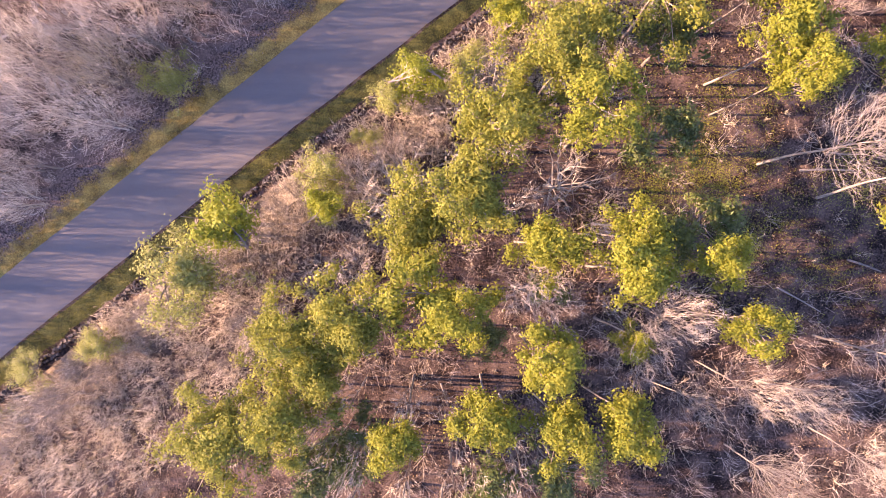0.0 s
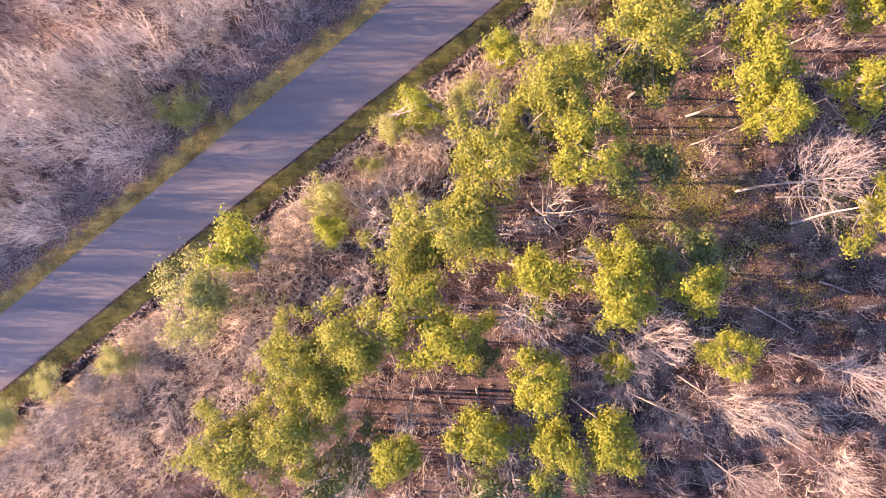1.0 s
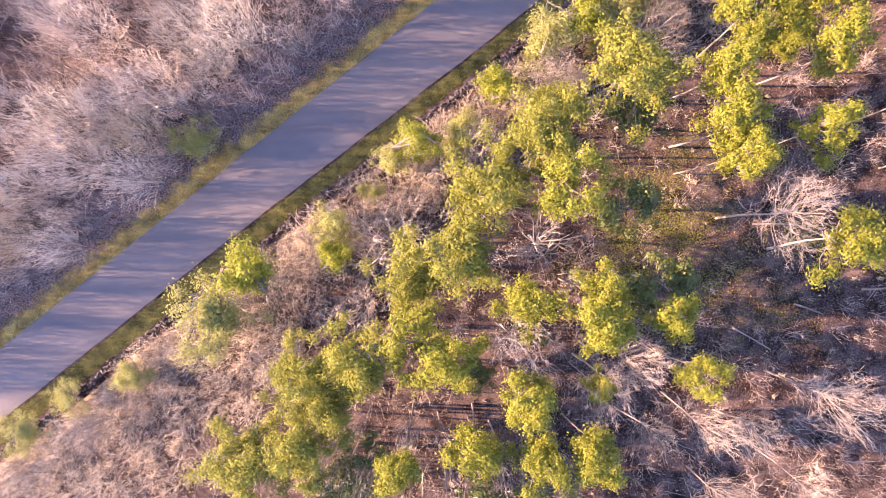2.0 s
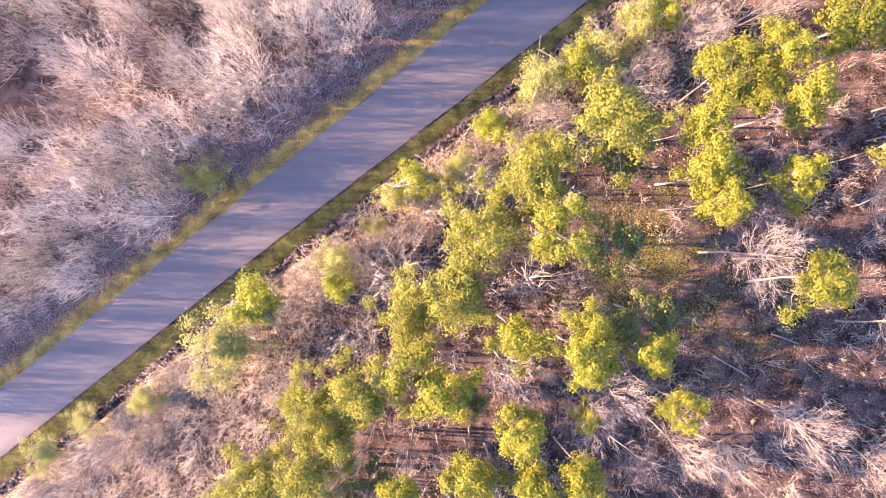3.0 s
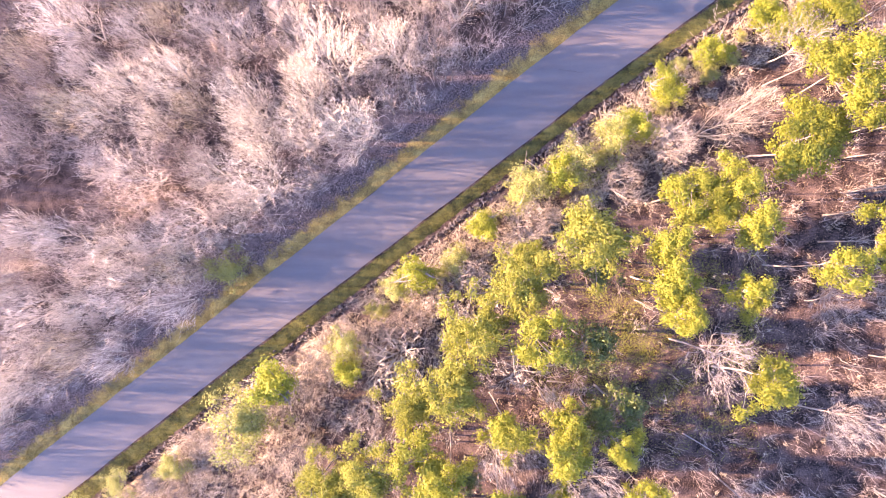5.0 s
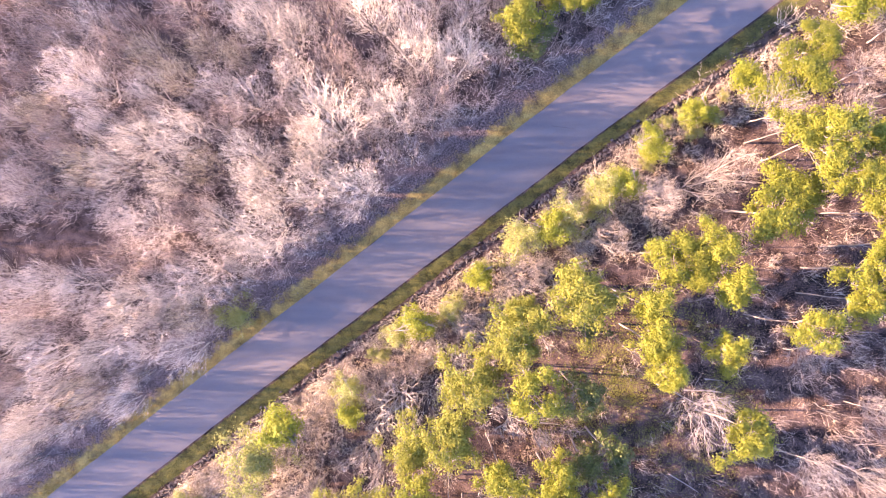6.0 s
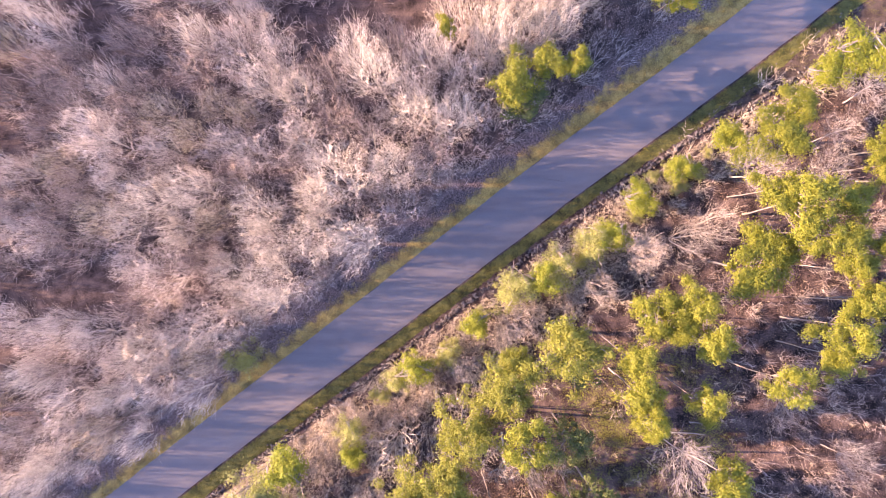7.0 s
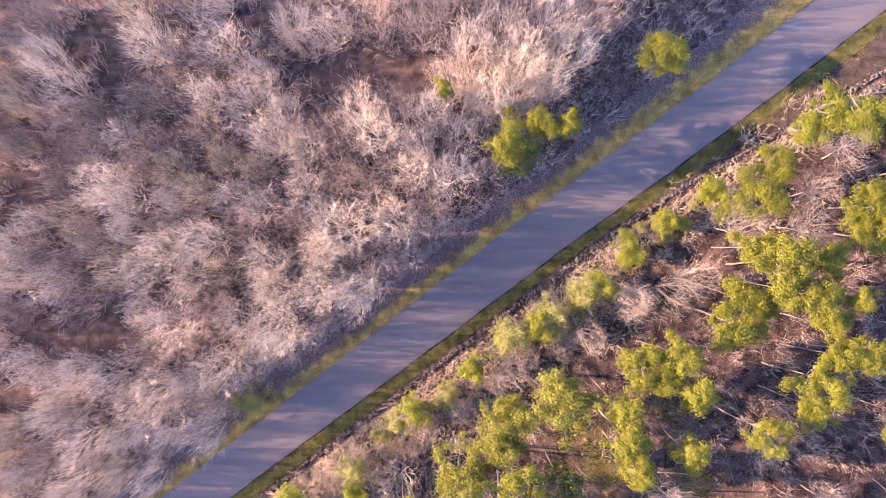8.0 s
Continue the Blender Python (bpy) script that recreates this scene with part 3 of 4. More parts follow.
yellow(33.9, 26.0, 16.6, 2.0)
yellow(35.9, 24.4, 16.8, 2.0)
yellow(30.0, 12.9, 18.7, 1.8)
yellow(35.1, 17.4, 18.1, 2.1)
yellow(34.6, 15.0, 17.2, 1.7)
yellow(42.2, 33.7, 14.0, 2.5)
yellow(42.6, 31.0, 14.5, 2.2)
yellow(40.6, 31.9, 14.0, 1.7)
yellow(37.3, 28.4, 15.5, 1.9)
yellow(39.3, 25.0, 17.0, 1.3)
yellow(37.1, 22.6, 16.5, 1.5)
yellow(39.4, 19.4, 17.5, 2.0)
yellow(36.9, 19.4, 17.5, 1.7)
# dark green undergrowth, and dark crowns in place of shade east of others
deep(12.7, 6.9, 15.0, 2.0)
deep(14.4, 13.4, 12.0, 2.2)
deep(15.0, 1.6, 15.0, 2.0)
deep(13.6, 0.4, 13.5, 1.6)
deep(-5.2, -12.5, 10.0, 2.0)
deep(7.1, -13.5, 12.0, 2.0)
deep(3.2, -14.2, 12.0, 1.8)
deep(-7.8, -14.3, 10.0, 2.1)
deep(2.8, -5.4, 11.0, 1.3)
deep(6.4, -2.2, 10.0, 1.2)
# by the wall
sapling(-1.7, 11.6, 6.9, 1.4)
willow(-3.8, 10.4, 6.4, 1.1)
willow(1.7, 13.4, 5.5, 1.2)
sapling(4.7, 16.5, 6.8, 1.3)
willow(8.6, 20.2, 8.0, 1.9)
sapling(11.2, 21.6, 8.0, 1.5)
willow(12.9, 22.5, 8.2, 1.7)
willow(16.4, 25.0, 8.1, 1.8)
sapling(18.0, 25.6, 8.1, 1.5)
sapling(-15.3, 1.6, 7.4, 2.0)
willow(-17.9, -1.7, 6.8, 2.4)
willow(-26.4, -7.2, 1.6, 1.3)
willow(-32.6, -9.6, 0.2, 1.2)
willow(-36.6, -12.6, -0.2, 1.4)
willow(-8.3, 5.4, 6.6, 1.4)
sapling(-8.6, 3.2, 6.8, 1.2)
sapling(21.3, 29.2, 6.9, 1.5)
sapling(25.2, 32.6, 7.5, 1.3)
sapling(30.0, 35.4, 8.5, 1.5)
sapling(39.1, 42.0, 9.0, 1.7)
sapling(41.7, 43.3, 9.5, 2.1)
sapling(44.8, 43.2, 10.0, 2.3)
# green among the bare wood
yellow(23.4, 49.0, 11.0, 2.4)
yellow(7.8, 40.3, 11.3, 2.2)
deep(9.2, 39.0, 9.6, 2.1)
yellow(10.9, 42.0, 11.2, 1.9)
yellow(13.9, 42.2, 11.2, 1.4)
yellow(1.6, 45.2, 10.6, 1.0)
willow(-20.2, 12.5, 3.6, 1.4)
# bare trees of the slope
plant("snag1", "bare_tree", -3.6, 4.1, 9.3, 3.7, "low dead tree with thick white spreading limbs", group="bare trees on the slope")
plant("snag0", "bare_tree", 7.4, 4.7, 15.0, 2.8, "dead tree with gnarled white broken limbs", group="bare trees on the slope")
rustle(8.6, 16.5, 9.3, 2.2)
rustle(16.7, 20.5, 10.5, 2.0)
rustle(20.9, 23.9, 10.8, 2.3)
starbare(21.8, 6.0, 18.3, 3.2)
starbare(5.0, -2.6, 16.4, 2.5)
starbare(10.7, -4.8, 17.5, 2.4)
starbare(13.1, -3.5, 17.8, 2.0)
starbare(24.8, -5.6, 18.0, 2.7)
starbare(31.8, 0.6, 16.4, 2.6)
tallbare(17.3, -7.5, 17.8, 2.0)
tallbare(13.8, -8.8, 16.0, 1.7)
tallbare(30.9, 31.7, 12.8, 3.2)
rustle(22.0, 24.0, 8.1, 2.2)
tallbare(38.5, 35.0, 12.0, 2.6)
tallbare(41.8, 39.0, 11.0, 3.2)
tallbare(37.2, 31.7, 12.5, 3.2)
rustle(27.3, 26.3, 12.0, 2.4)
rustle(25.0, 25.3, 12.0, 2.2)
tallbare(21.0, -8.7, 15.0, 2.3)
tallbare(24.0, -11.5, 15.0, 2.0)
tallbare(19.0, -13.0, 15.0, 2.4)
rustle(3.4, 12.1, 7.4, 1.8)
rustle(-6.4, -1.0, 7.0, 2.1)
rustle(-13.3, -5.5, 6.0, 2.0)
brown(-3.6, 7.1, 4.2, 1.5)
# bare wood beyond the road
silver(-9.2, 31.3, 13.2, 3.4)
silver(-16.4, 25.0, 10.6, 2.4)
silver(-11.4, 29.0, 11.4, 2.2)
silver(-13.7, 40.4, 9.4, 2.3)
straw(-22.8, 39.3, 6.5, 2.0)
straw(-19.2, 38.3, 7.4, 1.5)
rosy(-33.7, 35.6, 7.9, 3.1)
silver(2.2, 37.0, 12.0, 2.7)
silver(-1.5, 37.9, 11.6, 2.6)
silver(-7.3, 25.2, 11.8, 2.8)
silver(-3.6, 32.6, 11.6, 2.7)
silver(-12.0, 25.6, 11.6, 2.6)
silver(-15.7, 21.4, 10.4, 3.0)
rosy(-22.8, 16.8, 8.1, 2.7)
rosy(-28.2, 21.3, 7.4, 2.9)
silver(-24.1, 30.5, 9.4, 2.7)
straw(-35.2, 27.7, 6.3, 2.5)
rosy(-29.5, 10.6, 8.2, 2.8)
rosy(-38.9, 8.4, 6.1, 2.8)
silver(9.6, 48.4, 14.2, 3.0)
silver(14.5, 49.7, 12.4, 2.9)
# from here to (0.2, 43.6): added tall trees that shade the upper road
rosy(12.2, 52.8, 14.6, 2.8)
brown(16.6, 53.0, 14.4, 2.6)
rosy(7.4, 51.8, 14.2, 2.7)
silver(12.4, 46.6, 12.4, 2.4)
rosy(4.2, 50.2, 13.8, 2.6)
brown(9.4, 55.2, 14.4, 2.8)
brown(15.0, 56.2, 14.6, 2.7)
silver(6.4, 45.2, 13.4, 2.5)
brown(-0.6, 51.6, 14.6, 2.7)
brown(1.2, 54.2, 15.0, 2.8)
rosy(0.2, 43.6, 12.8, 2.4)
silver(-24.3, 46.3, 8.4, 2.1)
silver(-17.7, 28.0, 10.0, 2.7)
rosy(-24.4, 9.3, 8.0, 2.3)
rosy(-31.5, 3.6, 5.5, 2.0)
silver(-42.2, 50.6, 7.0, 2.7)
silver(-30.2, 52.1, 7.6, 3.2)
rosy(-22.6, 52.3, 8.0, 3.0)
rosy(-19.7, 45.1, 7.9, 3.0)
rosy(-10.5, 53.1, 8.8, 2.5)
rosy(-36.3, 37.0, 6.9, 3.3)
# more trees added here to close the shade over the upper road
rosy(5.5, 44.5, 10.6, 2.2)
rosy(3.0, 42.0, 10.8, 2.4)
brown(6.2, 48.0, 11.0, 2.4)
rosy(2.6, 46.8, 11.0, 2.5)
rosy(-1.8, 40.4, 12.6, 2.6)
silver(-5.4, 41.6, 14.0, 2.7)
silver(9.6, 45.6, 11.8, 2.2)
TAKEN = [o.matrix_basis.translation.xy.copy() for o in scene.objects if o.parent is None and o.get("category") in ("tree", "bush")]
dice = random.Random(15)
for _ in range(44):
    x, y = dice.uniform(-9, 12), dice.uniform(-4, 13)
    if uv(x, y)[1] < -10.5:
        continue
    plant(f"pole{dice.randrange(3)}", "young_tree", x, y, height(x, y) + dice.uniform(4.0, 8.0), dice.uniform(0.5, 0.9), "slender leafless young tree under taller leafing trees", group="young trees on the slope")
for _ in range(24):
    x, y = dice.uniform(-9, 5), dice.uniform(-17, -9)
    plant(f"pole{dice.randrange(3)}", "young_tree", x, y, height(x, y) + dice.uniform(9.0, 12.5), dice.uniform(0.7, 1.0), "slender leafless young tree under taller leafing trees", group="young trees on the slope")
for _ in range(120):
    u = dice.uniform(-45, 62)
    v = wood_edge(u) + 1.2 - abs(dice.gauss(0, 2.4))
    x, y = xy(u, v)
    plant(f"pole{dice.randrange(3)}", "young_tree", x, y, height(x, y) + dice.uniform(4.5, 8.5), dice.uniform(0.8, 1.2), "thin upright leafless young tree at the wood's edge", group="young trees at the wood's edge")
for _ in range(70):
    u, v = dice.uniform(-46, 26), -12.6 + abs(dice.gauss(1.2, 4.5))
    x, y = xy(u, v)
    if v < wall_line(u) + 1.2 or (u > -4 and v > -5.5):
        continue
    plant(f"slope{dice.randrange(3)}", "bare_bush", x, y, height(x, y) + dice.uniform(2.0, 4.2), dice.uniform(1.0, 1.9), "low leafless grey-beige bush in the tangle behind the wall", "bush", "bare bushes behind the wall")
for _ in range(22):
    u = dice.uniform(0, 44)
    v = wall_line(u) + dice.uniform(1.0, 4.2)
    x, y = xy(u, v)
    plant(f"willow{dice.randrange(3)}", "leafing_bush", x, y, height(x, y) + dice.uniform(1.2, 2.2), dice.uniform(0.8, 1.35), "low pale green leafing bush in the dry tangle", "bush", "leafing bushes behind the wall")
dice = random.Random(5)
made = 0
for _ in range(6000):
    x, y = dice.uniform(-56, 42), dice.uniform(-9, 58)
    u, v = uv(x, y)
    if v > wood_edge(u) or v < -78 or in_gap(x, y, 1.3):
        continue
    if min((q - Vector((x, y))).length for q in TAKEN) < 3.3:
        continue
    TAKEN.append(Vector((x, y)))
    z = height(x, y)
    # heights up the road are raised so that the wood shades it
    dice.choice((rosy, rosy, brown, rosy, silver, brown, straw) if x > -24 or y < 36 else (brown, brown, brown, brown, straw, rosy))(x, y, z + (dice.uniform(10.0, 12.5) if u > 24 and v > -50 else dice.uniform(8.0, 10.5) if u > 12 and v > -48 else dice.uniform(6.2, 8.2)), dice.uniform(1.9, 2.7))
    made += 1
    if made > 155:
        break
# unseen trees past the left edge of view, added to shade the wood
made = 0
for _ in range(3000):
    x, y = dice.uniform(-63, -54), dice.uniform(-10, 60)
    if min((q - Vector((x, y))).length for q in TAKEN) < 4.6:
        continue
    TAKEN.append(Vector((x, y)))
    brown(x, y, height(x, y) + dice.uniform(6.0, 8.5), dice.uniform(2.1, 2.7))
    made += 1
    if made > 13:
        break
made = 0
for _ in range(4000):
    x, y = dice.uniform(26, 53), dice.uniform(-18, 46)
    u, v = uv(x, y)
    if v < -4 or (x < 43.5 and y > 15) or (y < 11 and x < 37 and dice.random() < 0.8) or min((q - Vector((x, y))).length for q in TAKEN) < 3.6:
        continue
    TAKEN.append(Vector((x, y)))
    z = height(x, y)
    if y > 14 and dice.random() < 0.45:
        yellow(x, y, z + dice.uniform(10, 13), dice.uniform(1.6, 2.2))
    else:
        dice.choice((tallbare, tallbare, rustle) if y < 15 else (tallbare, rustle, rustle))(x, y, z + (dice.uniform(5, 8) if y < 15 else dice.uniform(7, 10)), dice.uniform(2.0, 2.7))
    made += 1
    if made > 24:
        break


# ---- undergrowth, grass, fallen wood ----
def scatter(name, count, seed, inside, base, grow, mat, label, category, box):
    """Many small plants in one mesh. base: lists of vertices and triangles of some forms; inside(x, y) says how thick they grow there."""
    rng = np.random.default_rng(seed)
    verts, faces, total = [], [], 0
    tries = 0
    while count and tries < 400000:
        tries += 1
        x, y = rng.uniform(box[0], box[1]), rng.uniform(box[2], box[3])
        if rng.random() > inside(x, y):
            continue
        count -= 1
        form_v, form_f = base[int(rng.integers(len(base)))]
        k, t = rng.uniform(*grow), rng.uniform(0, 6.283)
        turn = np.array(((math.cos(t), -math.sin(t), 0), (math.sin(t), math.cos(t), 0), (0, 0, 1)))
        verts.append(form_v @ turn.T * k * (1, 1, rng.uniform(0.75, 1.25)) + (x, y, height(x, y)))
        faces.append(form_f + total)
        total += len(form_v)
    v, f = np.concatenate(verts).astype(np.float32), np.concatenate(faces).astype(np.int32)
    data = bpy.data.meshes.new(name)
    data.vertices.add(len(v))
    data.vertices.foreach_set("co", v.ravel())
    data.loops.add(f.size)
    data.loops.foreach_set("vertex_index", f.ravel())
    data.polygons.add(len(f))
    data.polygons.foreach_set("loop_start", np.arange(0, f.size, 3, dtype=np.int32))
    data.update(calc_edges=True)
    data.materials.append(mat)
    return tagged(new(name, data), label, category, kind="stuff")


def thicket_form(seed, stems, size, splay, side, thick=0.016):
    """A low leafless shrub: stems fan out from the root, and their twigs run on upwards."""
    rng = random.Random(seed)
    v, f = [], []
    for _ in range(stems):
        a = Vector((rng.gauss(0, 0.2), rng.gauss(0, 0.2), -0.03)) * size
        d = Vector((rng.gauss(0, splay), rng.gauss(0, splay), 1)).normalized()
        l = size * rng.uniform(0.6, 1.4)
        spike(v, f, a, a + d * l, thick)
        for _ in range(side):
            p = a + d * l * rng.uniform(0.2, 0.85)
            spike(v, f, p, p + aside(rng, d, rng.uniform(12, 48)) * l * rng.uniform(0.25, 0.55), thick * 0.75)
    return np.array([tuple(p) for p in v]), np.array(f)


def blades_form(seed, count, long, splay, wide):
    rng = random.Random(seed)
    v, f = [], []
    for _ in range(count):
        a = Vector((rng.gauss(0, 0.07), rng.gauss(0, 0.07), -0.01))
        d = Vector((rng.gauss(0, splay), rng.gauss(0, splay), 1)).normalized() * long * rng.uniform(0.6, 1.3)
        s = d.cross(Vector((rng.gauss(0, 1), rng.gauss(0, 1), 0.1))).normalized() * wide
        i = len(v)
        v += [a - s, a + s, a + d]
        f.append((i, i + 1, i + 2))
    return np.array([tuple(p) for p in v]), np.array(f)


def litter_form(seed, count):
    rng = random.Random(seed)
    v, f = [], []
    for _ in range(count):
        c = Vector((rng.gauss(0, 0.5), rng.gauss(0, 0.5), rng.uniform(0.01, 0.06)))
        a = Vector((rng.gauss(0, 1), rng.gauss(0, 1), rng.gauss(0, 0.35))).normalized() * rng.uniform(0.04, 0.09)
        b = Vector((-a.y, a.x, rng.gauss(0, 0.03)))
        i = len(v)
        v += [c - a, c + b * 0.7, c + a]
        f.append((i, i + 1, i + 2))
    return np.array([tuple(p) for p in v]), np.array(f)


def patchy(x, y, scale, seed):
    return max(0.0, min(1.0, 0.5 + 0.9 * noise.noise((x * scale, y * scale, seed))))


def in_left_wood(x, y):
    u, v = uv(x, y)
    edge = wood_edge(u) + 1.6
    if v > -22.6 or v < -75:
        return 0.0
    return (0.35 + 0.65 * patchy(x, y, 0.2, 2.0)) * (1.0 if v < edge else 0.65) * (0.5 if x < -24 and y > 38 else 1.0) * (0.12 if in_gap(x, y, 0.5) else 1.0)


def in_thicket(x, y):
    """The sunny tangle between the wall and the trees, thickest down the road."""
    u, v = uv(x, y)
    if u > 38 and -12.4 < v < wall_line(u) - 0.4:
        return 0.22
    if v < wall_line(u) + 0.75 or u > 75:
        return 0.0
    edge = 9.0 if u < -14 else 5.5
    if u > 34:
        edge = 3.0
    return max(0.05, 1 - max(0.0, v + 12.5 - edge) / 6) if v + 12.5 < edge + (6 if u < 34 else 3) else 0.05


def in_slope(x, y):
    u, v = uv(x, y)
    return 0.0 if v < wall_line(u) + 1.0 else 0.25 + 0.75 * patchy(x, y, 0.15, 9.0)


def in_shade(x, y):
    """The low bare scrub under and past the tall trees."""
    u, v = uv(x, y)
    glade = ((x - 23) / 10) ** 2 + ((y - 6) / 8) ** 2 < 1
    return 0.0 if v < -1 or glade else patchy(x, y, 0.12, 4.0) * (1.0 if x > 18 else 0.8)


BRUSH_FORMS = [thicket_form(200 + i, 14, 1.3, 0.5, 2, 0.016) for i in range(5)]
SCRUB_FORMS = [thicket_form(240 + i, 9, 1.2, 0.55, 3, 0.0105) for i in range(5)]
TANGLE_FORMS = [thicket_form(220 + i, 15, 1.1, 0.6, 3, 0.0105) for i in range(5)]
scatter("undergrowth", 2150, 31, in_left_wood, BRUSH_FORMS, (0.7, 1.7), BRUSH, "dense leafless undergrowth of rosy brown stems in the wood", "undergrowth", (-53, 32, -12, 58))
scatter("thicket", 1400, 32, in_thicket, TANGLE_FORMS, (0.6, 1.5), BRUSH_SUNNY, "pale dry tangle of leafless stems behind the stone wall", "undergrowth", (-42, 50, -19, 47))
scatter("scrub", 900, 33, in_shade, SCRUB_FORMS, (0.7, 1.6), SCRUB, "low leafless scrub, coloured darker for the shaded slope", "undergrowth", (-12, 52, -20, 40))
scatter("dry_grass", 3600, 34, in_thicket, [blades_form(240 + i, 14, 0.42, 0.6, 0.016) for i in range(4)], (0.7, 1.5), DRY_GRASS, "tufts of dry straw-coloured grass", "grass", (-42, 50, -19, 47))
scatter("fallen_leaves", 3800, 35, in_slope, [litter_form(260 + i, 16) for i in range(4)], (0.9, 1.5), FALLEN, "scattered brown fallen leaves on the slope", "leaves", (-30, 50, -24, 42))


def on_margin(x, y):
    u, v = uv(x, y)
    return 0.4 + 0.6 * patchy(x, y, 0.6, 5.0) if wood_edge(u) - 3.0 < v < -21.6 else 0.0


LEAF_DRY = material("dry_leaves", (0.085, 0.065, 0.057), (0.33, 0.255, 0.222), 0.6, 6.0, 0.85, 0, 0.45, 0.2, True, 0.1, space="World")
scatter("dry_leaves", 3600, 39, on_margin, [litter_form(275 + i, 16) for i in range(4)], (0.9, 1.5), LEAF_DRY, "dry curled leaves strewn between wood and road", "leaves", (-50, 50, -14, 66))


def in_glade(x, y):
    """Where low green plants come up between the trees."""
    return patchy(x, y, 0.3, 12.0) ** 2 * max(0.0, 1 - ((x - 20) / 12) ** 2) * max(0.0, 1 - ((y - 5) / 11) ** 2)


scatter("ground_plants", 2400, 38, in_glade, [litter_form(270 + i, 14) for i in range(4)], (0.7, 1.1), LEAF_OLIVE, "low yellow-green plants coming up through the leaf litter", "plants", (6, 34, -8, 18))


def on_verge_right(x, y):
    u, v = uv(x, y)
    if u > 36 and -12.8 + bend(u) <= v < wall_line(u) - 0.4:
        return 0.4
    return 1.0 if road_right(u) - 0.1 < v < -12.8 + bend(u) else 0.0


def on_verge_left(x, y):
    u, v = uv(x, y)
    return 0.3 + 0.7 * patchy(x, y, 0.5, 6.0) if -21.6 + 1.5 * noise.noise((u * 0.6, 3.0, 0.0)) + 0.9 * noise.noise((x * 1.6, y * 1.6, 3.0)) < v < ROAD_LEFT + 0.15 + bend(u) else 0.0


scatter("verge_grass", 5000, 36, on_verge_right, [blades_form(280 + i, 9, 0.16, 0.7, 0.012) for i in range(4)], (0.7, 1.6), GRASS, "short green grass and moss along the road edge", "grass", (-45, 62, -34, 64))
scatter("faded_grass", 6000, 37, on_verge_left, [blades_form(290 + i, 9, 0.22, 0.8, 0.014) for i in range(4)], (0.7, 1.6), GRASS_GOLD, "short faded yellow grass along the road edge", "grass", (-50, 50, -14, 66))


def log(x, y, length, radius, turn, mat, label):
    rng = random.Random(int(abs(x * 100 + y * 10)))
    v, f = [], []
    a = sprout(rng, Vector((-length / 2, 0, 0)), Vector((1, 0, 0)), length, 6, 0.06, 0.0)
    tube(v, f, a, [radius * (1 - 0.5 * i / 6) for i in range(7)], 8)
    f.append(tuple(range(7, -1, -1)))
    for k in range(5):
        p, d = along(a, 0.3 + 0.13 * k)
        spike(v, f, p, p + aside(rng, d, 50) * rng.uniform(0.4, 1.1), radius * 0.3)
    ob = new("fallen_log", data_of("fallen_log", (v, f), mat, True))
    ob.matrix_basis = pose(x, y, height(x, y) + radius * 0.7, 0, -math.degrees(math.asin(0.1)) * math.cos(radians(turn)), turn)
    return tagged(ob, label, "log", "fallen logs")


log(26.0, 5.6, 3.4, 0.08, 3, BARK_PALE, "pale barkless log lying on the leaf litter")
log(27.4, 6.6, 2.6, 0.07, -4, BARK_PALE, "pale barkless log lying on the leaf litter")
log(29.0, -1.2, 4.2, 0.08, -18, BARK_GREY, "grey fallen trunk lying in the shade")
log(24.0, -3.2, 3.2, 0.07, -28, BARK_PALE, "pale barkless log lying on the leaf litter")
log(11.5, 1.8, 1.8, 0.09, -3, BARK_PALE, "short pale log among the trees")
# two thin dark lines, built as tapered tubes with short spikes
log(-22.5, -6.2, 3.6, 0.07, 12, BARK_GREY, "thin dark crooked line in the dry tangle")
log(-31.5, -11.4, 4.4, 0.07, 16, BARK_GREY, "thin dark crooked line in the dry tangle")

# a pale crack that runs slantwise over the road
crack_v, crack_f = [], []
for i in range(9):
    u, v = 31.6 - 0.32 * i, -15.1 - 0.34 * i
    x, y = xy(u + 0.1 * noise.noise((i * 0.7, 1, 1)), v)
    s = (v - ROAD_LEFT) / (ROAD_RIGHT - ROAD_LEFT)
    z = height(x, y) + 0.05 + 0.08 * (1 - (2 * s - 1) ** 2) + 0.006
    crack_v += [(x - 0.03, y + 0.03, z), (x + 0.03, y - 0.03, z)]
    if i:
        crack_f.append((2 * i - 2, 2 * i - 1, 2 * i + 1, 2 * i))
crack = mesh_object("crack", crack_v, crack_f, STONE_REST)
crack.parent = road
tagged(crack, "pale sealed crack in the asphalt")


# ---- the stone wall ----
def stone_form(seed):
    rng = random.Random(seed)
    bm = bmesh.new()
    bmesh.ops.create_cube(bm, size=1)
    bmesh.ops.subdivide_edges(bm, edges=bm.edges[:], cuts=1, use_grid_fill=True)
    shift = Vector((rng.uniform(0, 50), rng.uniform(0, 50), 0))
    for v in bm.verts:
        v.co = v.co.lerp(v.co.normalized() * 0.62, 0.3) * (1 + 0.45 * noise.noise(v.co * 1.6 + shift))
    return bm


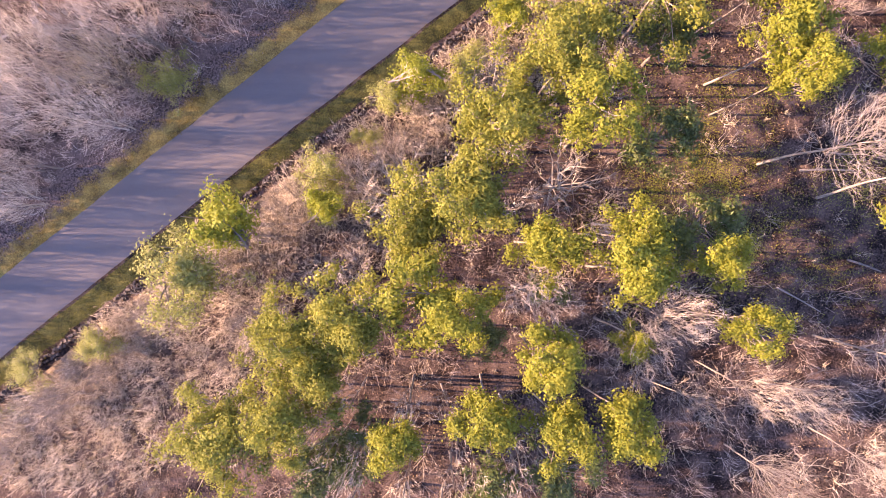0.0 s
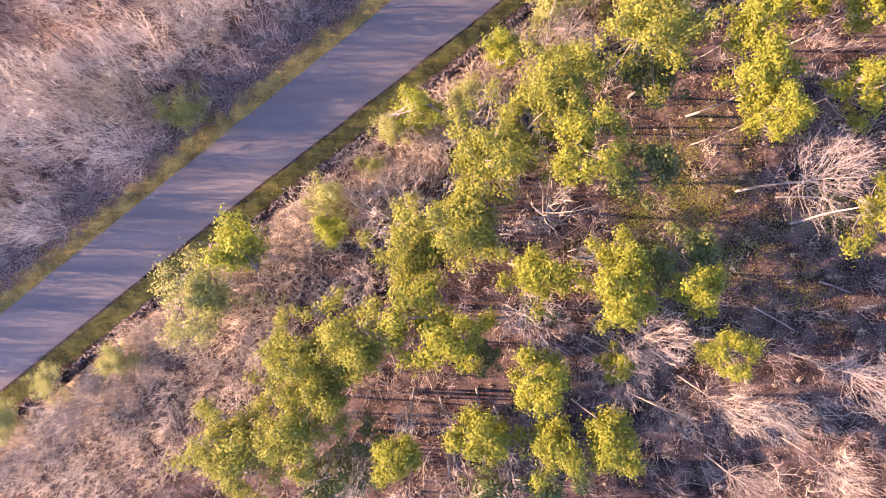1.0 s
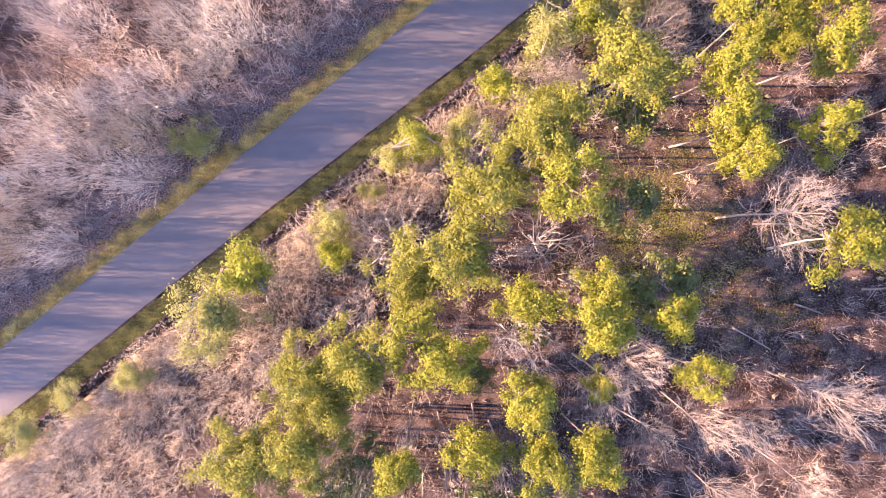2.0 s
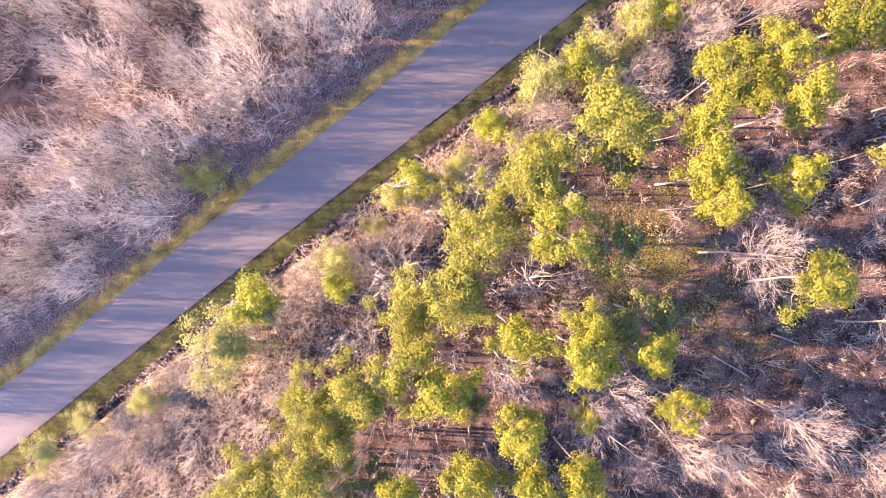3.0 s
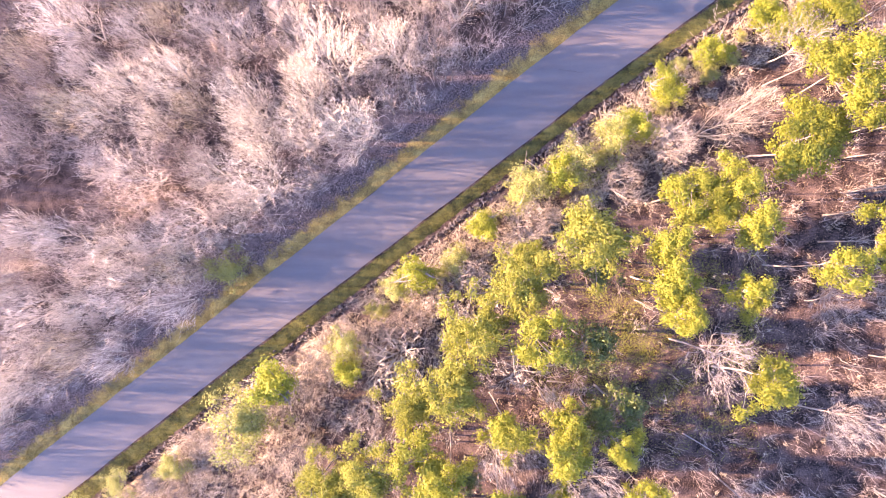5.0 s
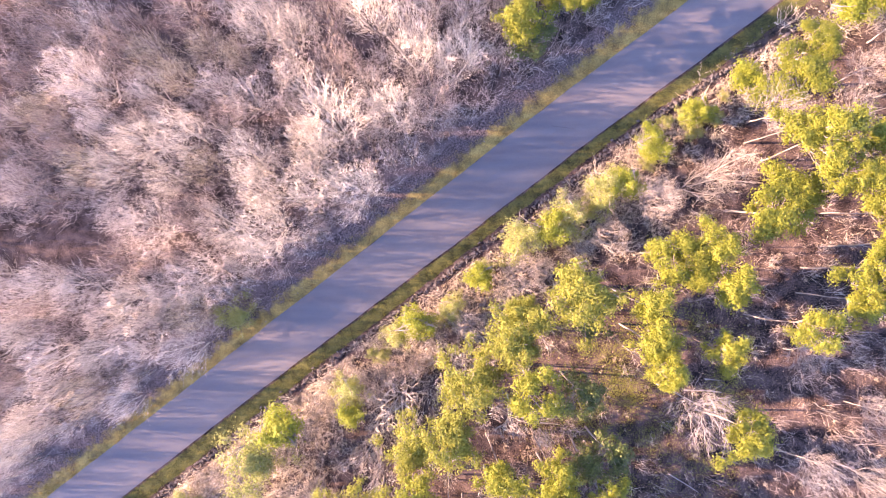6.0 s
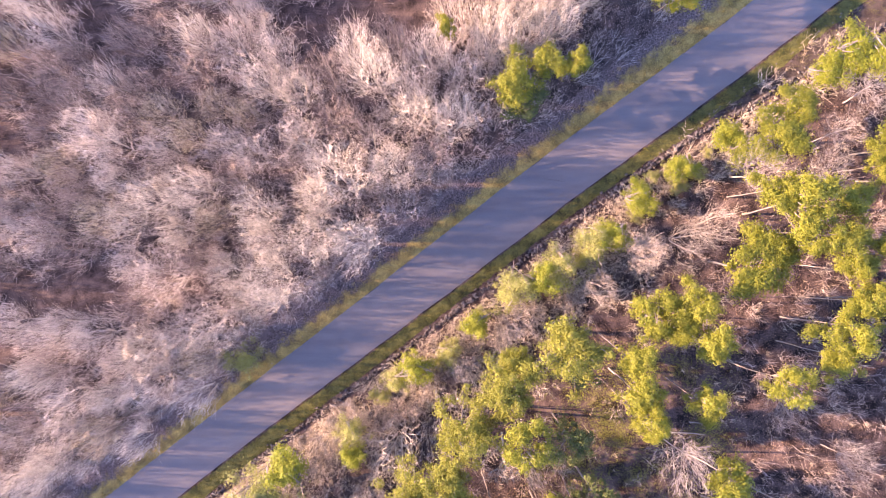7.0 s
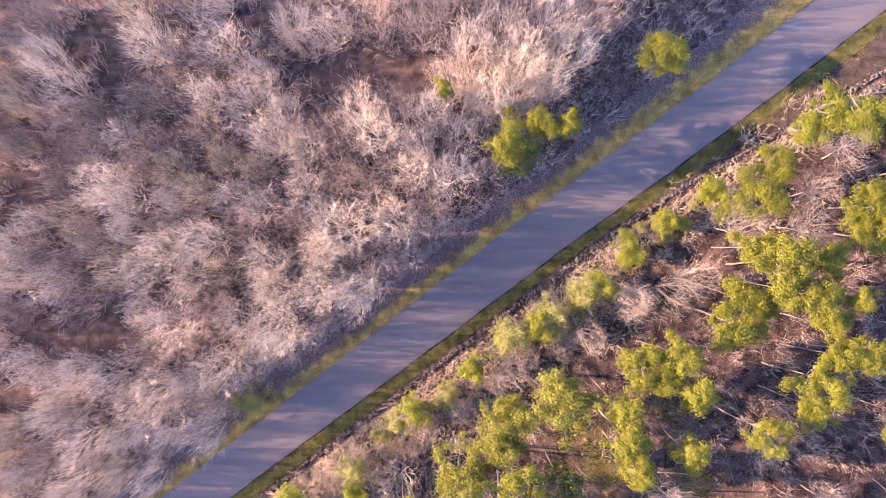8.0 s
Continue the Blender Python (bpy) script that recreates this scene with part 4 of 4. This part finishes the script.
STONES = []
for i in range(9):
    form = stone_form(300 + i)
    data = bpy.data.meshes.new("stone")
    form.to_mesh(data)
    data.materials.append(STONE)
    STONES.append((data, np.array([tuple(v.co) for v in form.verts]), [tuple(v.index for v in f.verts) for f in form.faces]))
    form.free()
stone_wall = new("stone_wall")
tagged(stone_wall, "low tumbled dry stone wall of grey field stones", "wall", kind="structure")
dice = random.Random(9)
rest_v, rest_f = [], []
u = -70.0
while u < 90:
    for layer, offsets in ((0.0, (-0.16, 0.16)), (0.17, (0.0,))):
        for o in offsets:
            if dice.random() < 0.06 + layer * 1.2:
                continue
            fallen = layer == 0 and dice.random() < 0.12
            uu = u + dice.uniform(-0.12, 0.12)
            v = wall_line(uu) + o + dice.gauss(0, 0.06) + (dice.choice((-0.5, 0.5)) * dice.random() if fallen else 0)
            x, y = xy(uu, v)
            m = pose(x, y, height(x, y) + layer + 0.12, dice.gauss(0, 14), dice.gauss(0, 14), 37.7 + dice.gauss(0, 25)) @ Matrix.Diagonal(
                (dice.uniform(0.13, 0.36), dice.uniform(0.11, 0.26), dice.uniform(0.11, 0.2), 1))
            data, sv, sf = STONES[dice.randrange(9)]
            if -6.0 < u < 34.0:
                ob = new("stone", data)
                ob.parent = stone_wall
                ob.matrix_basis = m
            else:
                b = len(rest_v)
                rest_v += [tuple(m @ Vector(p)) for p in sv]
                rest_f += [tuple(b + k for k in f) for f in sf]
    u += dice.uniform(0.26, 0.38)
for _ in range(300):
    u = 38 + 50 * dice.random() ** 0.8
    v = dice.uniform(-12.6, wall_line(u))
    x, y = xy(u, v)
    k = dice.uniform(0.05, 0.14)
    m = pose(x, y, height(x, y) + k * 0.15, dice.gauss(0, 20), dice.gauss(0, 20), dice.uniform(0, 360)) @ Matrix.Diagonal((k * 1.3, k, k * 0.7, 1))
    data, sv, sf = STONES[dice.randrange(9)]
    b = len(rest_v)
    rest_v += [tuple(m @ Vector(p)) for p in sv]
    rest_f += [tuple(b + n for n in f) for f in sf]
rest = mesh_object("stone_rest", rest_v, rest_f, STONE_REST)
rest.parent = stone_wall
tagged(rest, kind="stuff")
